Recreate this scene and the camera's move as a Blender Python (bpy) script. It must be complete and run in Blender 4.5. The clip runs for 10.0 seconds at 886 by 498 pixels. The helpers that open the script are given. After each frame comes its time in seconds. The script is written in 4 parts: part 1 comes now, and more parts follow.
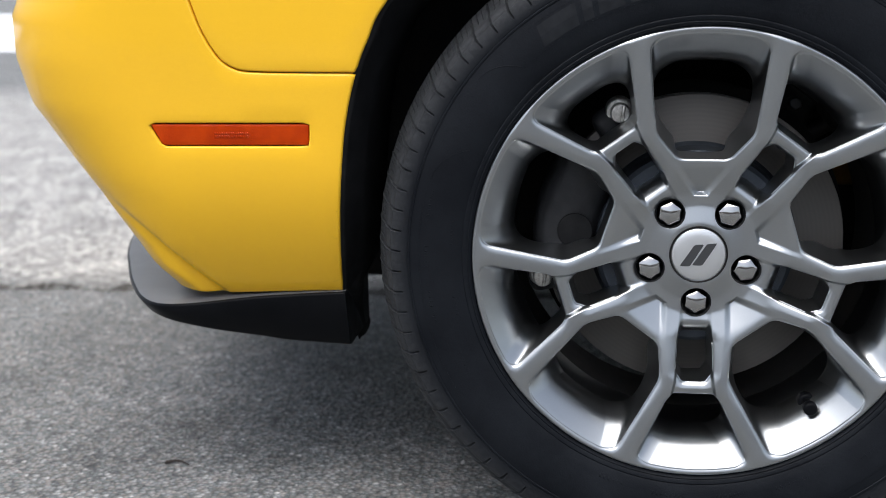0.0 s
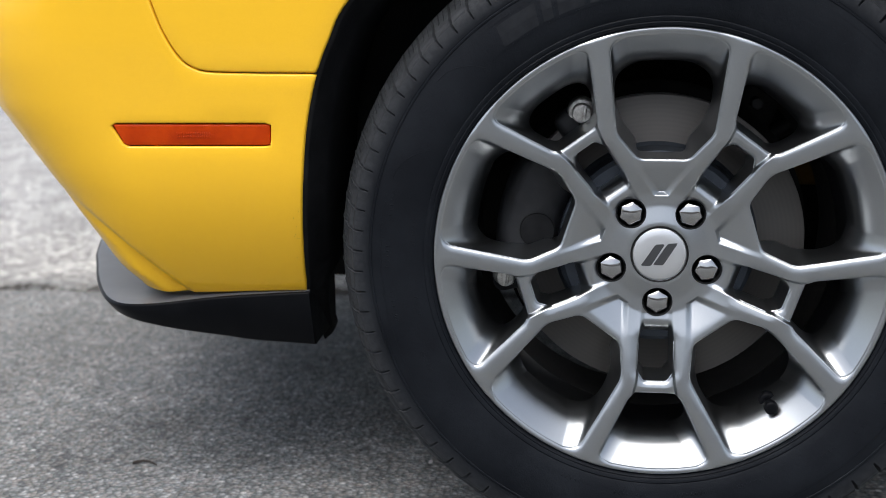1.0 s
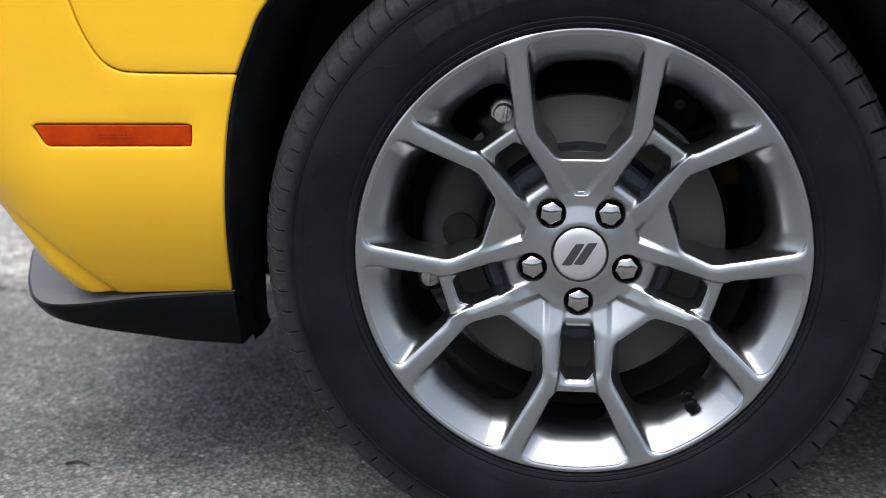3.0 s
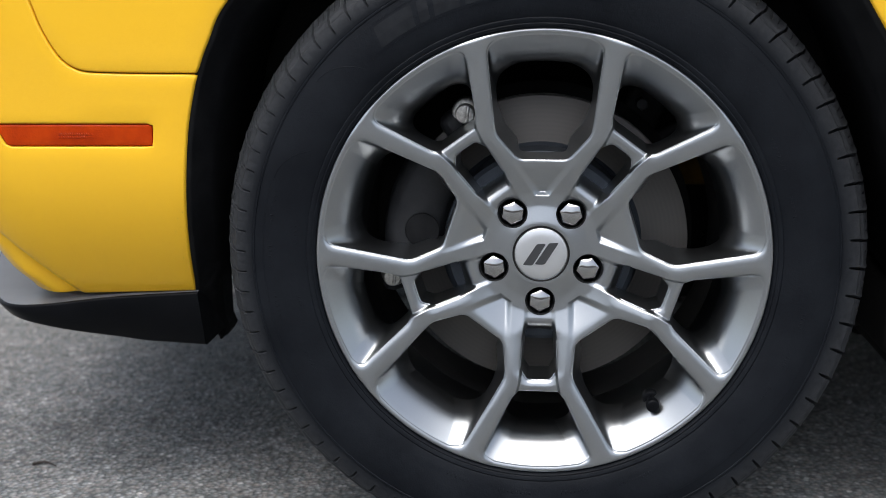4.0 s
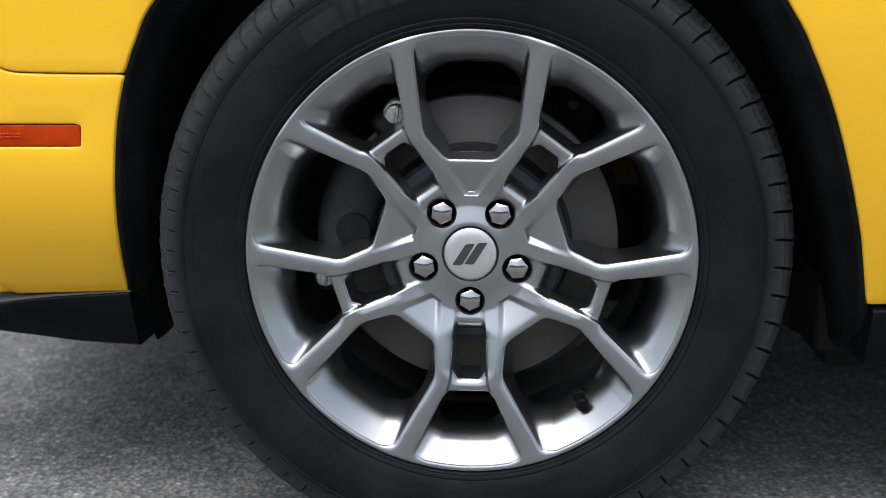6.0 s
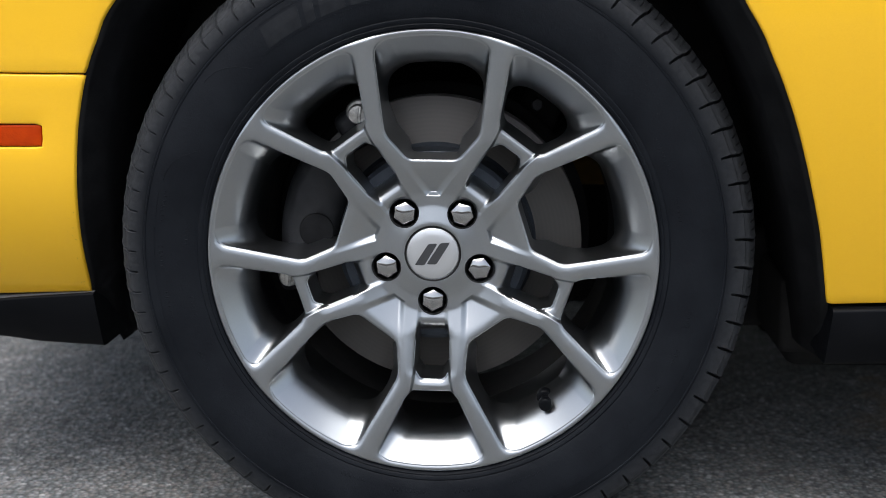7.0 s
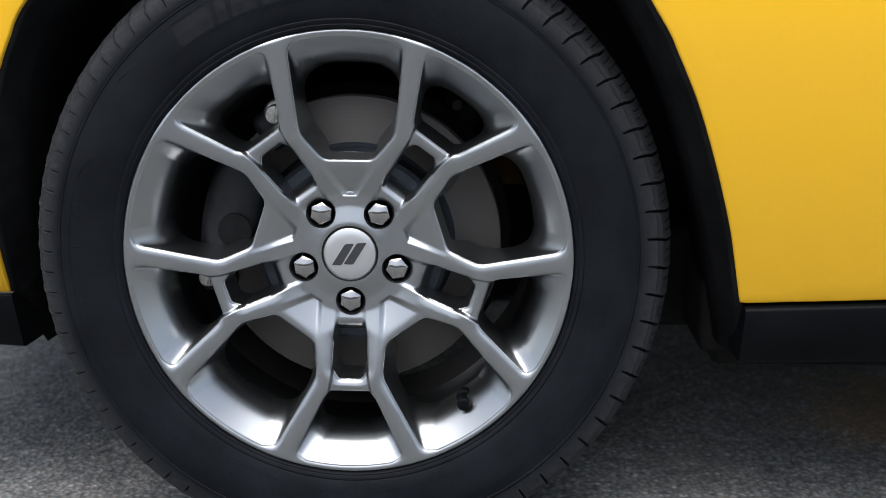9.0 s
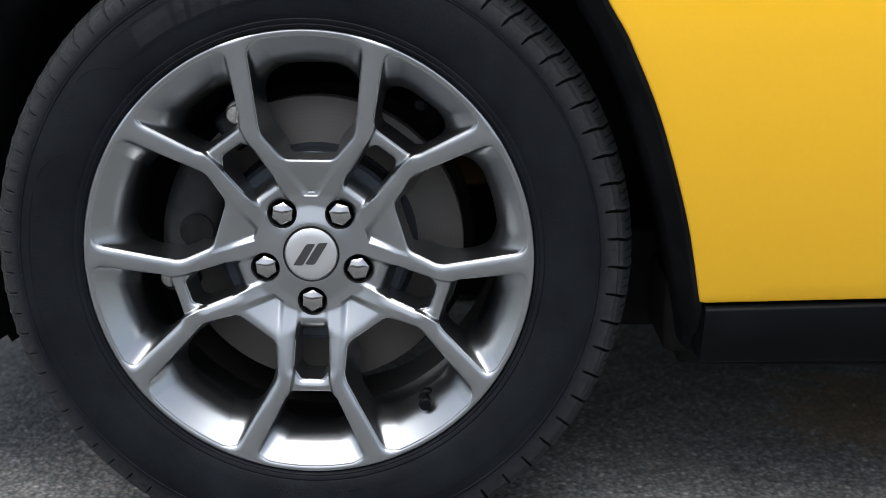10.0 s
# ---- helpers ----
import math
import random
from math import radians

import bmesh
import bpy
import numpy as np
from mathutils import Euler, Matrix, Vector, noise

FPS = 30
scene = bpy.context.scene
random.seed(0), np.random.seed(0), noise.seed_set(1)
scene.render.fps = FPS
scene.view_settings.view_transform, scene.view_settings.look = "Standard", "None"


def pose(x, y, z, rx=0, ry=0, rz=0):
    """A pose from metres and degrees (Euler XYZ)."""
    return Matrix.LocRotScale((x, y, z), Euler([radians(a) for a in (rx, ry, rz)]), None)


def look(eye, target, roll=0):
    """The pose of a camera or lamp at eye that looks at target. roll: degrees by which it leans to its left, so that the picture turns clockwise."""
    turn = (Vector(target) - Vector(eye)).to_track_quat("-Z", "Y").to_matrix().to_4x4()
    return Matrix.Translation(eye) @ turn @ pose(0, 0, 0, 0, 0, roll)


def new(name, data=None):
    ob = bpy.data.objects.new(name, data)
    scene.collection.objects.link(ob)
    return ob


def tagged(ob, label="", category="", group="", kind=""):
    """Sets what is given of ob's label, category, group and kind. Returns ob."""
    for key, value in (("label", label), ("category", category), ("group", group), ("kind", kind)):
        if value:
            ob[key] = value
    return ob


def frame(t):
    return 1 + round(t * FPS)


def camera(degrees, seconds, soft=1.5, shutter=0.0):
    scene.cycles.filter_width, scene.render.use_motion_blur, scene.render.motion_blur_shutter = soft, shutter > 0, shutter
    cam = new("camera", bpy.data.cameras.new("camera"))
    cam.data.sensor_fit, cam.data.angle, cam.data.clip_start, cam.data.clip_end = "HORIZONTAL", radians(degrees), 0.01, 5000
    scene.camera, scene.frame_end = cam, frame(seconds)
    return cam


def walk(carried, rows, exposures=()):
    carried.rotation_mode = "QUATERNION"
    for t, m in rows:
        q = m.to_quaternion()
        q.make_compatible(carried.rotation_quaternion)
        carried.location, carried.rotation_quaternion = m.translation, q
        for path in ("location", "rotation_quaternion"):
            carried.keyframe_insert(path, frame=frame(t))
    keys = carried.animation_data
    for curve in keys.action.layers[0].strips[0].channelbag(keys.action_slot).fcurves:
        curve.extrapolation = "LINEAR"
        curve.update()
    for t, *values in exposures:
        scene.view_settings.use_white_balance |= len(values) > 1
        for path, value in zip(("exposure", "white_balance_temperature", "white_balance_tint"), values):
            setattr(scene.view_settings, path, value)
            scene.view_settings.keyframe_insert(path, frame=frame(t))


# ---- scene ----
# ---------------------------------------------------------------- camera
LENS = 41.86
cam = camera(LENS, 10.0, soft=0.8)
cam.data.dof.use_dof, cam.data.dof.focus_distance, cam.data.dof.aperture_fstop = True, 1.34, 4.2
START = Vector((-0.14176, -1.31183, 0.66659))
SLIDE = Vector((1.0, 0.03286, -0.00438))
RAIL = [(0.0, 0.0), (0.5, 0.0157), (1.0, 0.0349), (1.5, 0.0568), (2.0, 0.0746), (2.5, 0.0901), (4.0, 0.1422),
        (4.5, 0.1585), (5.0, 0.1740), (5.5, 0.1901), (7.0, 0.2415), (7.5, 0.2582), (8.0, 0.2746), (8.5, 0.2935),
        (9.0, 0.3179), (9.5, 0.3378), (10.0, 0.3534)]


def aimed(s):
    """The camera's pose s metres along the rail: it pans slowly to the right."""
    yaw, pitch, roll = radians(4.0206 - 11.7283 * (s - 0.22)), radians(-12.9186 + 0.109 * (s - 0.22)), -0.4410 + 1.5016 * (s - 0.22)
    eye = START + SLIDE * s
    return look(eye, eye + Vector((-math.sin(yaw) * math.cos(pitch), math.cos(yaw) * math.cos(pitch), math.sin(pitch))), roll)


walk(cam, [(t, aimed(s)) for t, s in RAIL])

# ---------------------------------------------------------------- light: an overcast day
world = bpy.data.worlds.new("overcast_sky")
scene.world = world
world.use_nodes = True
wn, wl = world.node_tree.nodes, world.node_tree.links
sky = wn.new("ShaderNodeTexSky")
sky.sky_type, sky.sun_disc = "NISHITA", False
sky.sun_elevation, sky.sun_rotation = radians(66), radians(200)
sky.air_density, sky.dust_density, sky.ozone_density = 1.0, 3.5, 1.0
grey = wn.new("ShaderNodeHueSaturation")
grey.inputs["Saturation"].default_value = 0.60
wl.new(sky.outputs[0], grey.inputs["Color"])
wl.new(grey.outputs[0], wn["Background"].inputs["Color"])
wn["Background"].inputs["Strength"].default_value = 0.135
sun = new("sun", bpy.data.lights.new("sun", "SUN"))
sun.data.energy, sun.data.angle, sun.data.color = 1.5, radians(72), (1.0, 0.995, 0.985)
sun.matrix_world = look((0, 0, 20), Vector((0, 0, 20)) - Vector((-math.sin(radians(200)) * -0.30, math.cos(radians(200)) * 0.30, 1.02)))
scene.view_settings.exposure = 0.86


# ---------------------------------------------------------------- materials
def mat(name, color, rough=0.5, metal=0.0, coat=0.0, spec=0.5):
    m = bpy.data.materials.new(name)
    m.use_nodes = True
    b = m.node_tree.nodes["Principled BSDF"]
    b.inputs["Base Color"].default_value = (*color, 1)
    b.inputs["Roughness"].default_value, b.inputs["Metallic"].default_value = rough, metal
    b.inputs["Coat Weight"].default_value, b.inputs["Coat Roughness"].default_value = coat, 0.06
    b.inputs["Specular IOR Level"].default_value = spec
    return m


def node(m, kind, **values):
    n = m.node_tree.nodes.new(kind)
    for k, v in values.items():
        n.inputs[k.replace("_", " ")].default_value = v
    return n


def link(m, a, b):
    m.node_tree.links.new(a, b)


def coords(m):
    return node(m, "ShaderNodeTexCoord").outputs["Object"]


def tex(m, scale, detail=4.0, rough=0.55, dist=0.0):
    n = node(m, "ShaderNodeTexNoise", Scale=scale, Detail=detail, Roughness=rough, Distortion=dist)
    link(m, coords(m), n.inputs["Vector"])
    return n.outputs["Fac"]


def ramp(m, fac, stops):
    n = m.node_tree.nodes.new("ShaderNodeValToRGB")
    e = n.color_ramp.elements
    while len(e) < len(stops):
        e.new(0.5)
    for el, (p, c) in zip(e, stops):
        el.position, el.color = p, (*(c if isinstance(c, tuple) else (c, c, c)), 1)
    link(m, fac, n.inputs["Fac"])
    return n.outputs["Color"]


def mix(m, fac, a, b, blend="MIX"):
    n = m.node_tree.nodes.new("ShaderNodeMix")
    n.data_type, n.blend_type = "RGBA", blend
    for sock, v in ((n.inputs[0], fac), (n.inputs[6], a), (n.inputs[7], b)):
        if isinstance(v, bpy.types.NodeSocket):
            link(m, v, sock)
        else:
            sock.default_value = v if isinstance(v, float) else (*v, 1)
    return n.outputs[2]


def to(m, socket, name):
    link(m, socket, m.node_tree.nodes["Principled BSDF"].inputs[name])


def bump(m, fac, strength, distance, base=None):
    n = node(m, "ShaderNodeBump", Strength=strength, Distance=distance)
    link(m, fac, n.inputs["Height"])
    if base is not None:
        link(m, base, n.inputs["Normal"])
    to(m, n.outputs["Normal"], "Normal")
    return n.outputs["Normal"]


yellow = mat("yellow_paint", (0.80, 0.46, 0.030), 0.35, coat=0.38, spec=0.08)
to(yellow, mix(yellow, ramp(yellow, tex(yellow, 900, 2), [(0.35, 0.0), (0.75, 1.0)]), (0.815, 0.462, 0.021), (0.855, 0.495, 0.029)), "Base Color")
to(yellow, ramp(yellow, tex(yellow, 6, 5), [(0.3, 0.30), (0.75, 0.42)]), "Roughness")
bump(yellow, tex(yellow, 260, 2), 0.010, 0.0004)

alloy = mat("grey_alloy", (0.36, 0.36, 0.37), 0.3, 1.0)
to(alloy, ramp(alloy, tex(alloy, 420, 2), [(0.3, (0.382, 0.400, 0.414)), (0.7, (0.392, 0.410, 0.424))]), "Base Color")
to(alloy, ramp(alloy, tex(alloy, 12, 2), [(0.3, 0.278), (0.7, 0.286)]), "Roughness")

cap_metal = mat("silver_cap", (0.42, 0.43, 0.44), 0.38, 0.9)
to(cap_metal, ramp(cap_metal, tex(cap_metal, 2000, 2), [(0.3, (0.66, 0.675, 0.69)), (0.7, (0.73, 0.745, 0.76))]), "Base Color")
chrome = mat("chrome", (0.44, 0.44, 0.44), 0.12, 1.0)
to(chrome, ramp(chrome, tex(chrome, 160, 4), [(0.3, 0.09), (0.8, 0.18)]), "Roughness")

rubber = mat("tyre_rubber", (0.022, 0.023, 0.025), 0.6, spec=0.14)
dust = ramp(rubber, tex(rubber, 14, 6, 0.65), [(0.35, 0.0), (0.8, 1.0)])
flat = node(rubber, "ShaderNodeVectorMath")
flat.operation = "MULTIPLY"
flat.inputs[1].default_value = (1, 0, 1)
link(rubber, coords(rubber), flat.inputs[0])
reach = node(rubber, "ShaderNodeVectorMath")
reach.operation = "LENGTH"
link(rubber, flat.outputs[0], reach.inputs[0])
scuff = node(rubber, "ShaderNodeMapRange", From_Min=0.333, From_Max=0.356)
link(rubber, reach.outputs["Value"], scuff.inputs["Value"])
side_tone = mix(rubber, dust, (0.0028, 0.0040, 0.0064), (0.0094, 0.0116, 0.0152))
road_dust = ramp(rubber, tex(rubber, 150, 6, 0.75), [(0.30, (0.016, 0.0175, 0.0200)), (0.75, (0.046, 0.0488, 0.053))])
to(rubber, mix(rubber, scuff.outputs[0], side_tone, road_dust), "Base Color")
to(rubber, ramp(rubber, tex(rubber, 60, 4), [(0.3, 0.50), (0.75, 0.70)]), "Roughness")
nr = bump(rubber, tex(rubber, 110, 6, 0.7), 0.34, 0.0024)
bump(rubber, tex(rubber, 700, 3), 0.12, 0.0008, nr)
mark_rubber = mat("worn_sidewall_marks", (0.03, 0.031, 0.033), 0.7, spec=0.15)
to(mark_rubber, ramp(mark_rubber, tex(mark_rubber, 90, 4), [(0.3, (0.0085, 0.0100, 0.0125)), (0.75, (0.015, 0.0168, 0.0200))]), "Base Color")

plastic = mat("black_plastic", (0.014, 0.015, 0.017), 0.36, spec=0.07)
to(plastic, ramp(plastic, tex(plastic, 20, 6), [(0.3, (0.0030, 0.0034, 0.0044)), (0.8, (0.006, 0.0066, 0.008))]), "Base Color")
to(plastic, ramp(plastic, tex(plastic, 45, 5), [(0.3, 0.30), (0.75, 0.40)]), "Roughness")
bump(plastic, tex(plastic, 1200, 2), 0.08, 0.0005)
# the black plastic again in pale grey, which paints in the sky's sheen
skylit = mat("skylit_black_plastic", (0.05, 0.052, 0.056), 0.38)
to(skylit, ramp(skylit, tex(skylit, 18, 5), [(0.3, (0.130, 0.134, 0.145)), (0.8, (0.165, 0.170, 0.182))]), "Base Color")
liner_mat = mat("liner_plastic", (0.010, 0.010, 0.011), 0.6, spec=0.10)
to(liner_mat, ramp(liner_mat, tex(liner_mat, 30, 6, 0.7), [(0.40, (0.006, 0.0063, 0.0070)), (0.85, (0.017, 0.0175, 0.0185))]), "Base Color")
bump(liner_mat, tex(liner_mat, 35, 4), 0.3, 0.004)
dark = mat("underside_dark", (0.012, 0.012, 0.012), 0.8, spec=0.12)
to(dark, ramp(dark, tex(dark, 12, 5), [(0.3, 0.008), (0.8, 0.02)]), "Base Color")

amber = mat("amber_lens", (0.50, 0.046, 0.002), 0.3, coat=0.15, spec=0.06)
to(amber, ramp(amber, tex(amber, 38, 3), [(0.35, (0.38, 0.030, 0.0010)), (0.7, (0.52, 0.052, 0.002))]), "Base Color")
cells = node(amber, "ShaderNodeTexVoronoi", Scale=420.0)
link(amber, coords(amber), cells.inputs["Vector"])
bump(amber, cells.outputs["Distance"], 0.2, 0.0015)
rotor = mat("brake_steel", (0.27, 0.255, 0.24), 0.5, 0.2, spec=0.3)
grain = node(rotor, "ShaderNodeTexWave", Scale=60.0, Distortion=1.0, Detail=3.0)
grain.wave_type, grain.rings_direction = "RINGS", "Y"
link(rotor, coords(rotor), grain.inputs["Vector"])
to(rotor, mix(rotor, grain.outputs["Fac"], (0.088, 0.082, 0.076), (0.095, 0.088, 0.081)), "Base Color")
hat_mat = mat("coated_steel", (0.14, 0.155, 0.175), 0.5, 0.6)
to(hat_mat, ramp(hat_mat, tex(hat_mat, 40, 5), [(0.3, (0.034, 0.041, 0.052)), (0.8, (0.064, 0.076, 0.092))]), "Base Color")
caliper_mat = mat("caliper_iron", (0.045, 0.047, 0.052), 0.55, 0.4)
to(caliper_mat, ramp(caliper_mat, tex(caliper_mat, 50, 5), [(0.3, (0.011, 0.0115, 0.013)), (0.8, (0.026, 0.027, 0.030))]), "Base Color")
bump(caliper_mat, tex(caliper_mat, 400, 4), 0.25, 0.001)
zinc = mat("zinc_plate", (0.48, 0.47, 0.44), 0.4, 0.9)
to(zinc, ramp(zinc, tex(zinc, 220, 5), [(0.3, (0.26, 0.25, 0.23)), (0.7, (0.58, 0.57, 0.54))]), "Base Color")
seat_mat = mat("dark_lug_seat", (0.03, 0.031, 0.033), 0.28, 0.6)
to(seat_mat, ramp(seat_mat, tex(seat_mat, 300, 3), [(0.3, (0.020, 0.021, 0.023)), (0.7, (0.045, 0.046, 0.049))]), "Base Color")
logo_mat = mat("dark_emblem", (0.035, 0.037, 0.04), 0.4)

asphalt = mat("asphalt", (0.09, 0.09, 0.09), 0.85)
A = coords(asphalt)
vor = node(asphalt, "ShaderNodeTexVoronoi", Scale=150.0)
link(asphalt, A, vor.inputs["Vector"])
stone = ramp(asphalt, vor.outputs["Color"], [(0.05, (0.092, 0.102, 0.105)), (0.40, (0.208, 0.224, 0.229)), (0.62, (0.265, 0.249, 0.234)), (0.8, (0.30, 0.316, 0.316)), (0.96, (0.52, 0.515, 0.50))])
edge = ramp(asphalt, vor.outputs["Distance"], [(0.25, 1.0), (0.75, 0.5)])
big = ramp(asphalt, tex(asphalt, 3.4, 5, 0.55), [(0.32, 0.66), (0.52, 1.0), (0.75, 1.22)])
mid = ramp(asphalt, tex(asphalt, 26, 5, 0.65), [(0.3, 0.7), (0.72, 1.2)])
c = mix(asphalt, 1.0, stone, edge, "MULTIPLY")
c = mix(asphalt, 1.0, c, mid, "MULTIPLY")
c = mix(asphalt, 1.0, c, big, "MULTIPLY")
# beyond the gutter line the surface is older and paler
sep = node(asphalt, "ShaderNodeSeparateXYZ")
link(asphalt, A, sep.inputs[0])
wob = node(asphalt, "ShaderNodeMath")
wob.operation = "MULTIPLY_ADD"
link(asphalt, tex(asphalt, 3.5, 5, 0.7), wob.inputs[0])
wob.inputs[1].default_value = 0.35
link(asphalt, sep.outputs["Y"], wob.inputs[2])
rng_map = node(asphalt, "ShaderNodeMapRange", From_Min=1.30, From_Max=1.44)
link(asphalt, wob.outputs[0], rng_map.inputs["Value"])
worn = mix(asphalt, 0.75, c, (0.355, 0.352, 0.345))
patch = ramp(asphalt, tex(asphalt, 5, 5, 0.6, 0.3), [(0.32, 0.60), (0.5, 1.0), (0.72, 1.25)])
worn = mix(asphalt, 1.0, worn, patch, "MULTIPLY")
worn = mix(asphalt, 1.0, worn, ramp(asphalt, tex(asphalt, 55, 5, 0.75), [(0.30, 0.68), (0.5, 1.0), (0.70, 1.28)]), "MULTIPLY")
pale = node(asphalt, "ShaderNodeTexVoronoi", Scale=75.0)
link(asphalt, A, pale.inputs["Vector"])
worn = mix(asphalt, 1.0, worn, ramp(asphalt, pale.outputs["Color"], [(0.1, (0.40, 0.40, 0.39)), (0.5, (1.0, 0.995, 0.985)), (0.9, (1.75, 1.71, 1.64))]), "MULTIPLY")
# a ragged ochre patch under the car
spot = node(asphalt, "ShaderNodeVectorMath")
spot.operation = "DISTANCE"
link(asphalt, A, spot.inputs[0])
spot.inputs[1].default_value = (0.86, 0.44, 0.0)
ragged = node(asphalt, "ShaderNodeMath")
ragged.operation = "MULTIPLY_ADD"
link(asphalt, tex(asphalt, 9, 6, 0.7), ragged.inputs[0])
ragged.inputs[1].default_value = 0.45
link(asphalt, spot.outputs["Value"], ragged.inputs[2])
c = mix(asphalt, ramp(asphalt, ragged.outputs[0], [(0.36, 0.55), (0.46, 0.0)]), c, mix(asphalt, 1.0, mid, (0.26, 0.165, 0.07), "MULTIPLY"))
# the paler strip ends again at the far lane
far_lane = node(asphalt, "ShaderNodeMapRange", From_Min=5.2, From_Max=6.6, To_Min=1.0, To_Max=0.0)
link(asphalt, sep.outputs["Y"], far_lane.inputs["Value"])
strip = node(asphalt, "ShaderNodeMath")
strip.operation = "MULTIPLY"
link(asphalt, rng_map.outputs[0], strip.inputs[0])
link(asphalt, far_lane.outputs[0], strip.inputs[1])
c = mix(asphalt, strip.outputs[0], c, worn)
# dirt lying in the open joint between the two surfaces
joint = node(asphalt, "ShaderNodeMath")
joint.operation = "MULTIPLY_ADD"
link(asphalt, tex(asphalt, 8, 5, 0.7), joint.inputs[0])
joint.inputs[1].default_value = 0.16
link(asphalt, sep.outputs["Y"], joint.inputs[2])
seam_fac = node(asphalt, "ShaderNodeMath")
seam_fac.operation = "COMPARE"
link(asphalt, joint.outputs[0], seam_fac.inputs[0])
seam_fac.inputs[1].default_value, seam_fac.inputs[2].default_value = 1.225, 0.018
crumbs = mix(asphalt, ramp(asphalt, tex(asphalt, 28, 4, 0.7), [(0.36, 0.0), (0.52, 1.0)]), (0.0, 0.0, 0.0), seam_fac.outputs[0])
c = mix(asphalt, crumbs, c, mix(asphalt, 1.0, c, (0.24, 0.22, 0.20), "MULTIPLY"))
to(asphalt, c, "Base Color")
nb = bump(asphalt, tex(asphalt, 30, 6, 0.7), 0.5, 0.01)
bump(asphalt, vor.outputs["Distance"], 0.55, 0.004, nb)
grit_mat = mat("loose_stone", (0.16, 0.155, 0.15), 0.85)
to(grit_mat, ramp(grit_mat, node(grit_mat, "ShaderNodeNewGeometry").outputs["Random Per Island"], [(0.0, 0.08), (0.6, 0.17), (1.0, 0.32)]), "Base Color")
twig_mat = mat("dark_bark", (0.03, 0.024, 0.02), 0.85)
to(twig_mat, ramp(twig_mat, tex(twig_mat, 400, 4), [(0.3, (0.018, 0.014, 0.012)), (0.8, (0.05, 0.04, 0.033))]), "Base Color")
amber_deep = mat("amber_reflector", (0.42, 0.035, 0.002), 0.25, coat=0.4, spec=0.1)
# the body's yellow, darkened to paint in the shade behind the wheel
shaded_yellow = mat("shaded_yellow_paint", (0.22, 0.12, 0.012), 0.8)
to(shaded_yellow, ramp(shaded_yellow, tex(shaded_yellow, 25, 5), [(0.3, (0.13, 0.075, 0.010)), (0.8, (0.28, 0.16, 0.014))]), "Base Color")
barrel_dark = mat("dark_inner_barrel", (0.03, 0.03, 0.03), 0.6, 0.3)
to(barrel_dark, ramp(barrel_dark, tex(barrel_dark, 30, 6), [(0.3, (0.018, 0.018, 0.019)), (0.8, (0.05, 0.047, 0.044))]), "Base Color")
snow = mat("snow", (0.82, 0.84, 0.87), 0.7)
bump(snow, tex(snow, 9, 6), 0.5, 0.04)
brick_far = mat("far_facade", (0.16, 0.12, 0.10), 0.85)
to(brick_far, ramp(brick_far, tex(brick_far, 0.8, 6), [(0.3, (0.22, 0.19, 0.17)), (0.75, (0.34, 0.295, 0.265))]), "Base Color")


# ---------------------------------------------------------------- helpers
def part(name, bm, material, parent=None, label="", smooth=True):
    me = bpy.data.meshes.new(name)
    bm.normal_update()
    for f in bm.faces:
        f.smooth = smooth
    bm.to_mesh(me)
    bm.free()
    me.materials.append(material)
    ob = new(name, me)
    if parent is not None:
        ob.parent = parent
    if label:
        tagged(ob, label)
    return ob


def sharp(ob, degrees=35):
    ob.data.set_sharp_from_angle(angle=radians(degrees))
    return ob


def grid_mesh(rows, close_u=False, close_v=False, flip=False):
    """A sheet of quads over rows of points."""
    bm = bmesh.new()
    vs = [[bm.verts.new(p) for p in row] for row in rows]
    n, k = len(rows), len(rows[0])
    for i in range(n if close_u else n - 1):
        for j in range(k if close_v else k - 1):
            q = [vs[i][j], vs[i][(j + 1) % k], vs[(i + 1) % n][(j + 1) % k], vs[(i + 1) % n][j]]
            bm.faces.new(q[::-1] if flip else q)
    return bm


def lathe(profile, steps=180, arc=(0.0, 360.0), flip=False):
    """Turns (depth, radius) round the wheel's axis, which is the y axis."""
    full = arc[1] - arc[0] >= 359.9
    rows = []
    for i in range(steps if full else steps + 1):
        a = radians(arc[0] + (arc[1] - arc[0]) * i / steps)
        rows.append([(r * math.cos(a), w, r * math.sin(a)) for w, r in profile])
    return grid_mesh(rows, close_u=full, flip=flip)


def box(bm, size, m, bevel=0.0, segments=2):
    r = bmesh.ops.create_cube(bm, size=1.0, matrix=m @ Matrix.Diagonal((*size, 1)))
    if bevel:
        bmesh.ops.bevel(bm, geom=list({e for v in r["verts"] for e in v.link_edges}), offset=bevel, segments=segments, affect="EDGES", profile=0.5)


def drum(bm, radius, depth, m, sides=32, bevel=0.0, radius2=None):
    r = bmesh.ops.create_cone(bm, cap_ends=True, segments=sides, radius1=radius, radius2=radius if radius2 is None else radius2, depth=depth, matrix=m)
    if bevel:
        caps = [e for v in r["verts"] for e in v.link_edges if any(len(f.verts) > 4 for f in e.link_faces)]
        bmesh.ops.bevel(bm, geom=list(set(caps)), offset=bevel, segments=3, affect="EDGES", profile=0.5)


